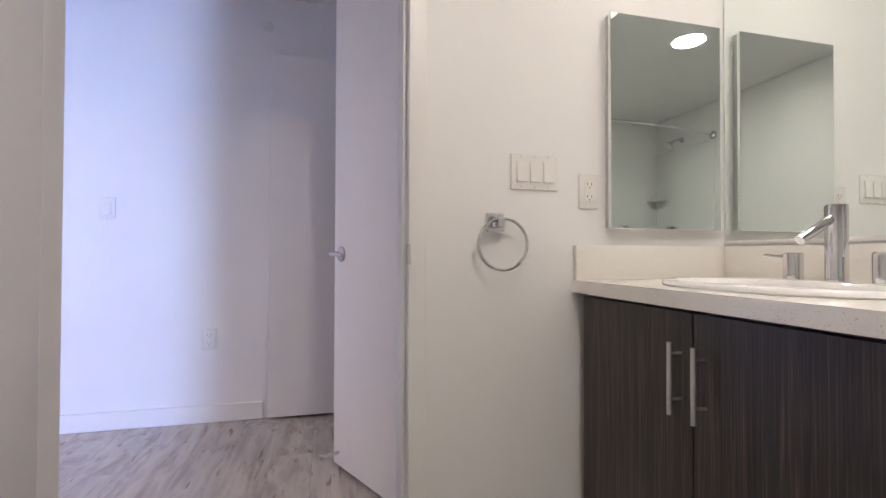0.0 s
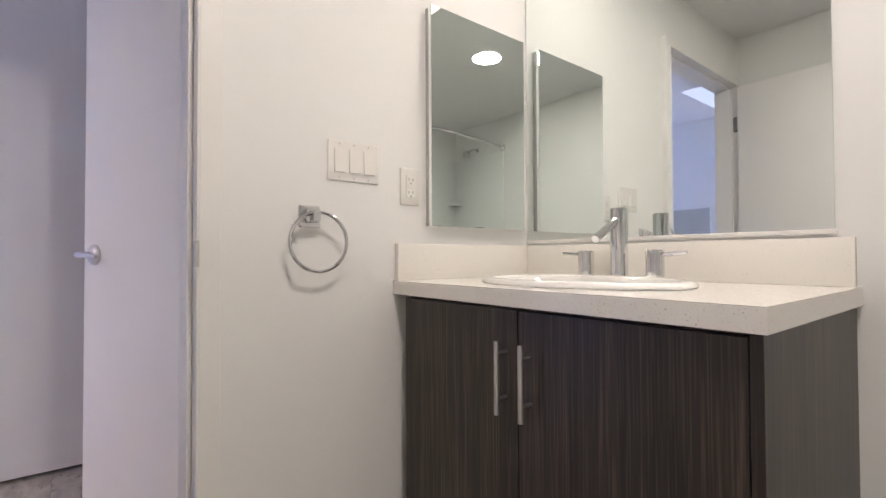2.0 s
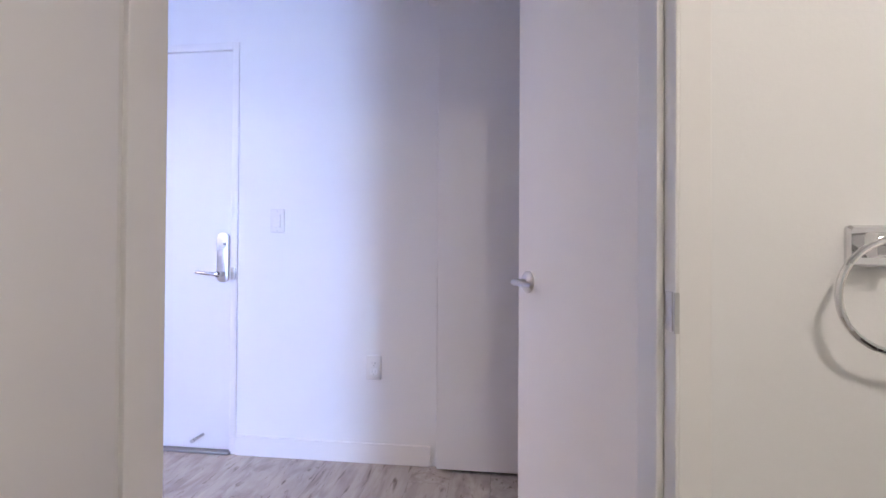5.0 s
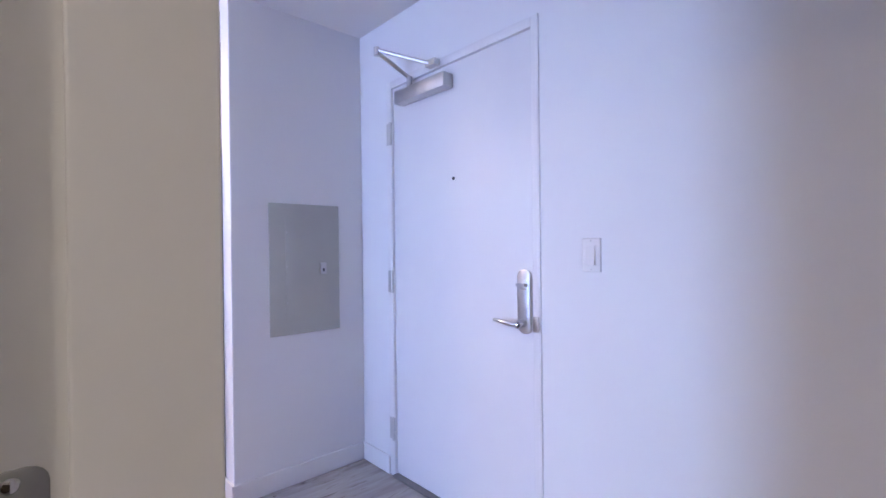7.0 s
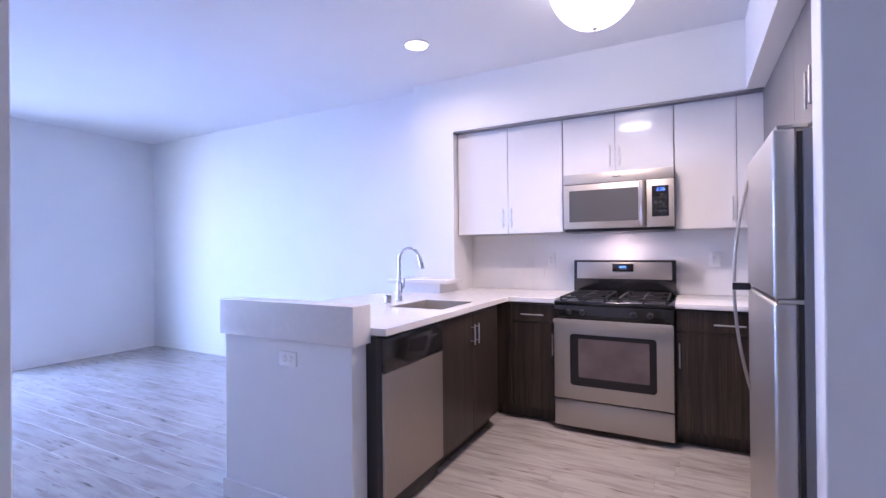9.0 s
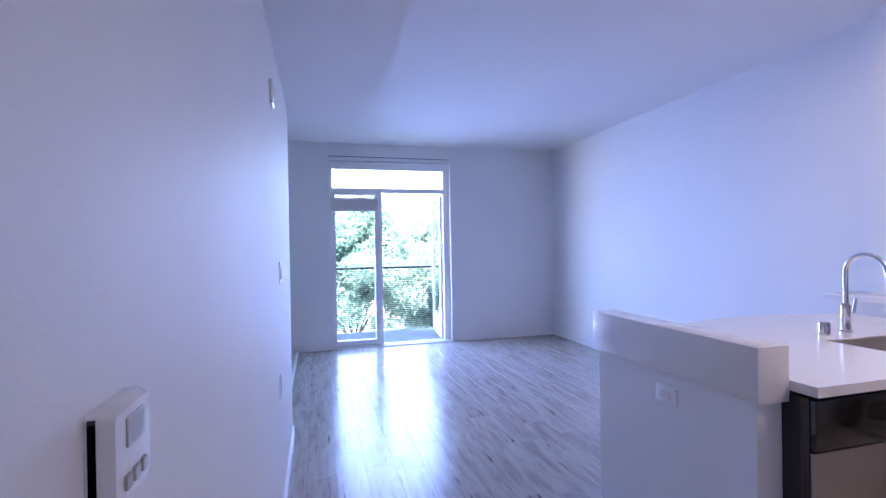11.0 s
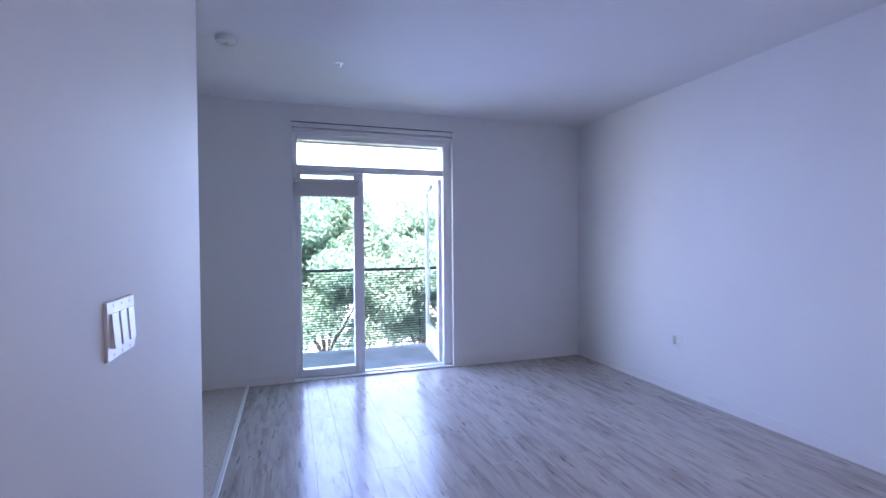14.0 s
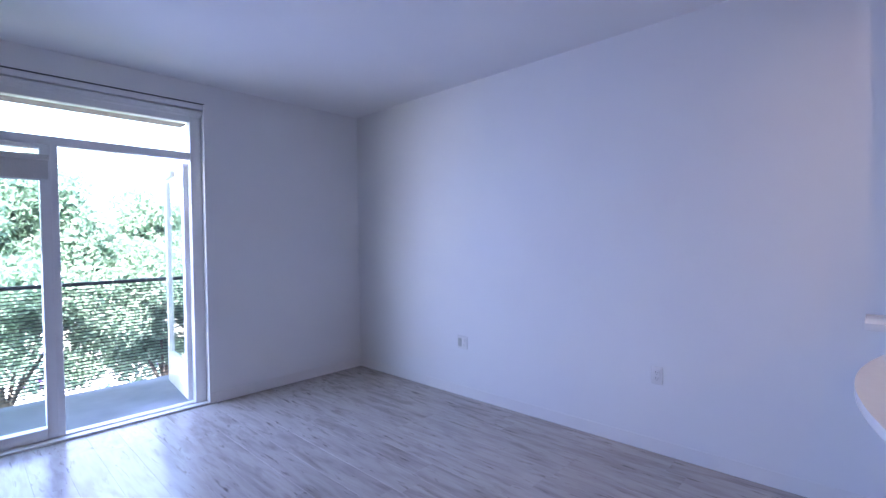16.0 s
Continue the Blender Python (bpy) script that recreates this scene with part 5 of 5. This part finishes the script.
part("hem_bar", bm, VINYL, sh)
# glazed door swung out onto the balcony, a little past square
bd = thing("door_balcony", (XW - 0.15, 2.445, 0), "white glazed balcony door standing open outward", "door", kind="structure")
bd.rotation_euler = (0, 0, radians(-5.5))
ORIGIN[bd] = Vector((0, 0, 0))
part("stile", boxes((-0.82, -0.73, -0.042, 0, 0.03, 2.13), bevel=0.003), VINYL, bd)
part("stile", boxes((-0.09, 0, -0.042, 0, 0.03, 2.13), bevel=0.003), VINYL, bd)
part("top_rail", boxes((-0.73, -0.09, -0.042, 0, 2.03, 2.13), bevel=0.003), VINYL, bd)
part("kick_panel", boxes((-0.73, -0.09, -0.042, 0, 0.03, 0.34), bevel=0.003), VINYL, bd)
ob = part("pane", boxes((-0.73, -0.09, -0.024, -0.018, 0.34, 2.03)), GLASS, bd, smooth=False)
ob.visible_shadow = False
bm = bmesh.new()
tube(bm, [(-0.78, -0.042, 1.02), (-0.78, -0.090, 1.02), (-0.68, -0.095, 1.02)], 0.008, 10)
part("handle", bm, SATIN, bd)
bdc = part("closer", boxes((-0.60, -0.34, -0.078, -0.042, 2.045, 2.105), bevel=0.006), SATIN, bd, "grey door closer")
bm = bmesh.new()
tube(bm, [(-0.40, -0.062, 2.108), (-0.62, -0.20, 2.112), (-0.30, -0.12, 2.118)], 0.008, 8)
part("closer_arm", bm, SATIN, bdc)

# ---- balcony and outdoors ----
BX = -5.78
structure("balcony_floor", boxes((BX - 0.12, XW - 0.2, -0.6, 4.6, -0.30, -0.03)), CONCRETE, "pale concrete balcony floor", "balcony")
structure("balcony_roof", boxes((-5.38, XW - 0.2, -1.2, 2.62, 2.60, 2.74)), material("brown_soffit_boards", (0.17, 0.125, 0.105), 0.8, vary=0.15, scale=6, stretch=(1, 8, 1)), "brown underside of the balcony above", "balcony")
structure("facade", holed_wall(XW - 0.24, XW - 0.2, (-6.0, 0.80, 2.55, 9.0), (-3.6, -0.03, 2.64, 3.6), (1, 1)), STUCCO, "pale stucco outside wall", "facade")
rl = thing("balcony_railing", (BX, 2.0, -0.03), "dark metal balcony railing with horizontal bars", "railing")
part("top_rail", boxes((BX - 0.025, BX + 0.025, -0.6, 4.6, 1.025, 1.062), bevel=0.004), RAILPAINT, rl)
for y in (-0.55, 4.55):
    part("post", boxes((BX - 0.018, BX + 0.018, y - 0.018, y + 0.018, -0.03, 1.025), bevel=0.002), RAILPAINT, rl)
for k in range(31):
    z = 0.04 + 0.0318 * k
    part("bar", boxes((BX - 0.005, BX + 0.005, -0.55, 4.55, z - 0.0045, z + 0.0045)), RAILPAINT, rl, smooth=False)

GZ = -3.6
structure("ground", boxes((-900, 900, -900, 900, GZ - 1.0, GZ)), STREET, "pale sunlit paving", "ground")


def leaf_crown(rng, blobs, count, size, fill=0.25):
    """Small two-triangle leaves strewn in loose tufts."""
    cent = np.array([b[:3] for b in blobs])
    rad = np.array([b[3] for b in blobs])
    pick = rng.choice(len(blobs), count, p=rad ** 2 / (rad ** 2).sum())
    d = rng.normal(size=(count, 3))
    d /= np.linalg.norm(d, axis=1)[:, None]
    r = rad[pick] * (fill + (1.12 - fill) * rng.random(count) ** 0.6)
    c = cent[pick] + d * r[:, None] * np.array([1, 1, 0.85])
    u = rng.normal(size=(count, 3)); u /= np.linalg.norm(u, axis=1)[:, None]
    v = rng.normal(size=(count, 3)); v -= u * (u * v).sum(1)[:, None]; v /= np.linalg.norm(v, axis=1)[:, None]
    s = size * (0.7 + 0.6 * rng.random(count))[:, None]
    n = np.cross(u, v) * s * 0.12
    pts = np.stack([c - u * s, c - v * s * 0.38 + n, c + u * s, c + v * s * 0.38 + n], 1).reshape(-1, 3)
    idx = np.arange(count * 4).reshape(-1, 4)
    faces = np.concatenate([idx[:, [0, 1, 2]], idx[:, [0, 2, 3]]])
    return pts, faces


def tree(at, height, spread, seed, label, low=0.60, lean=0.0, leaves=30000):
    """Thin forked trunk under a loose crown of leaf tufts."""
    rng = np.random.default_rng(seed)
    x, y, z = at
    th = thing("tree", at, label, "tree", "street trees")
    bm = bmesh.new()
    fork = height * (low - 0.14)
    tube(bm, [(x, y, z), (x + 0.04, y - 0.10, z + fork * 0.45), (x, y - 0.06, z + fork * 0.75), (x, y + 0.1, z + fork)], [0.12, 0.105, 0.095, 0.085], 12)
    blobs = []
    top = height * (1.0 - low)
    for k in range(7):
        a = 2 * math.pi * k / 7 + rng.uniform(-0.3, 0.3)
        q = spread * rng.uniform(0.4, 0.98)
        tip = Vector((x + 0.7 * q * math.cos(a), y + lean + q * math.sin(a), z + height * low + top * rng.uniform(0.12, 0.85)))
        foot = Vector((x, y + 0.1, z + fork))
        mid = foot.lerp(tip, 0.38) + Vector((rng.uniform(-0.12, 0.12), rng.uniform(-0.14, 0.14), 0.38))
        tube(bm, [(x, y + 0.1, z + fork * rng.uniform(0.86, 1.0)), mid, tip], [0.030, 0.017, 0.006], 8)
        for j in range(3):
            blobs.append((tip.x + rng.normal() * 0.22, tip.y + rng.normal() * 0.22, tip.z + rng.normal() * 0.20, spread * rng.uniform(0.13, 0.25)))
    for k in range(46):
        a, q = rng.uniform(0, 6.283), spread * rng.random() ** 0.5
        h = rng.uniform(-0.14, 1.0)
        w = 1.0 - 0.55 * abs(h)
        blobs.append((x + 0.7 * q * w * math.cos(a), y + lean + q * w * math.sin(a), z + height * low + top * h, spread * rng.uniform(0.14, 0.26)))
    part("trunk", bm, BARK, th)
    pts, faces = leaf_crown(rng, blobs, leaves, 0.058)
    me = bpy.data.meshes.new("crown")
    me.from_pydata((pts - np.array(at)).tolist(), [], faces.tolist())
    me.materials.append(LEAF)
    cr = new("crown", me)
    cr.parent = th
    return th


tree((-9.2, 1.35, GZ), 6.1, 2.2, 3, "leafy pale green street tree beyond the balcony", lean=0.05, leaves=56000)
tree((-9.9, 3.55, GZ), 5.75, 1.8, 5, "leafy green street tree with a forked trunk", low=0.58, lean=-0.25, leaves=50000)
tree((-9.4, -2.4, GZ), 6.6, 1.9, 8, "tall leafy green street tree")
hedge = thing("flowering_hedge", (-13.2, 2.0, GZ), "pale green hedge with purple flowers behind the trees", "hedge")
rng = np.random.default_rng(11)
tufts = [(-13.2 + 0.4 * math.sin(1.7 * k), -7.0 + 0.55 * k, GZ + 0.55 + 0.75 * (k % 3) + 0.25 * math.sin(2.3 * k), 0.62) for k in range(34)]
for nm, mt, cnt, sz in (("foliage", LEAF, 30000, 0.075), ("flowers", FLOWER, 1500, 0.07)):
    pts, faces = leaf_crown(rng, tufts, cnt, sz, 0.6)
    me = bpy.data.meshes.new(nm)
    me.from_pydata((pts - np.array((-13.2, 2.0, GZ))).tolist(), [], faces.tolist())
    me.materials.append(mt)
    o = new(nm, me)
    o.parent = hedge
house = thing("far_building", (-34, 4, GZ), "pale low building across the street", "building")
part("wall", boxes((-40, -30, -14, 22, GZ, GZ + 3.4)), STUCCO, house, smooth=False)
part("roof", boxes((-40.3, -29.6, -14.3, 22.3, GZ + 3.4, GZ + 3.7)), CONCRETE, house, smooth=False)
for k in range(8):
    w = part("window", boxes((-30.02, -29.95, -12 + 4.2 * k, -10.2 + 4.2 * k, GZ + 1.0, GZ + 2.4)), VINYL, house, smooth=False)
    part("pane", boxes((-29.95, -29.94, -11.9 + 4.2 * k, -10.3 + 4.2 * k, GZ + 1.1, GZ + 2.3)), OVENGLASS, w, smooth=False)

# ---- backsplash tiles ----
bs = structure("backsplash", boxes((0.27, 2.80, YK - 0.006, YK, CT, 1.425)), GROUT, "white glazed subway tile backsplash", "backsplash")
TW, TH_ = 0.200, 0.0976
tile_me = mesh_of("tile", boxes((0.0006, TW - 0.0006, 0, 0.006, 0.0006, TH_ - 0.0006), bevel=0.0006, seg=1), TILE)
row = 0
z = CT
while z < 1.42:
    x = 0.27 - (TW / 2 if row % 2 else 0)
    while x < 2.78:
        if x > 0.26:
            o = new("tile", tile_me)
            o.location = (x, YK - 0.0085, z)
            o.parent = bs
        x += TW
    z += TH_
    row += 1

# ---- floor planks ----
fl = structure("floor", boxes((XW, -0.14, 0.372, YL, -0.1, -0.007), (-0.14, XE, 0.372, YK, -0.1, -0.007), (XB, XE + 0.1, -1.45, 0.372, -0.1, -0.007)), SUBFLOOR, "grey oak-look vinyl plank floor", "floor")
PW, PL = 0.178, 1.22
plank_me = mesh_of("plank", boxes((0.0003, PL - 0.0003, 0.0003, PW - 0.0003, -0.007, 0.0), bevel=0.0006, seg=1), PLANK)
rnd = random.Random(4)


def planks(x0, x1, y0, y1):
    y = y0
    while y < y1 - 0.01:
        wy = min(PW, y1 - y)
        x = x0 - rnd.uniform(0, PL * 0.8)
        while x < x1 - 0.01:
            a, b = max(x, x0), min(x + PL, x1)
            if b - a > 0.02:
                o = new("plank", plank_me)
                o.location = (a, y, 0)
                o.scale = ((b - a) / PL, wy / PW, 1)
                o.parent = fl
            x += PL
        y += PW


planks(XW, XE, 0.398, YL)
planks(-0.14, XE, YL, YK)
planks(XB, XE, -1.45, 0.398)
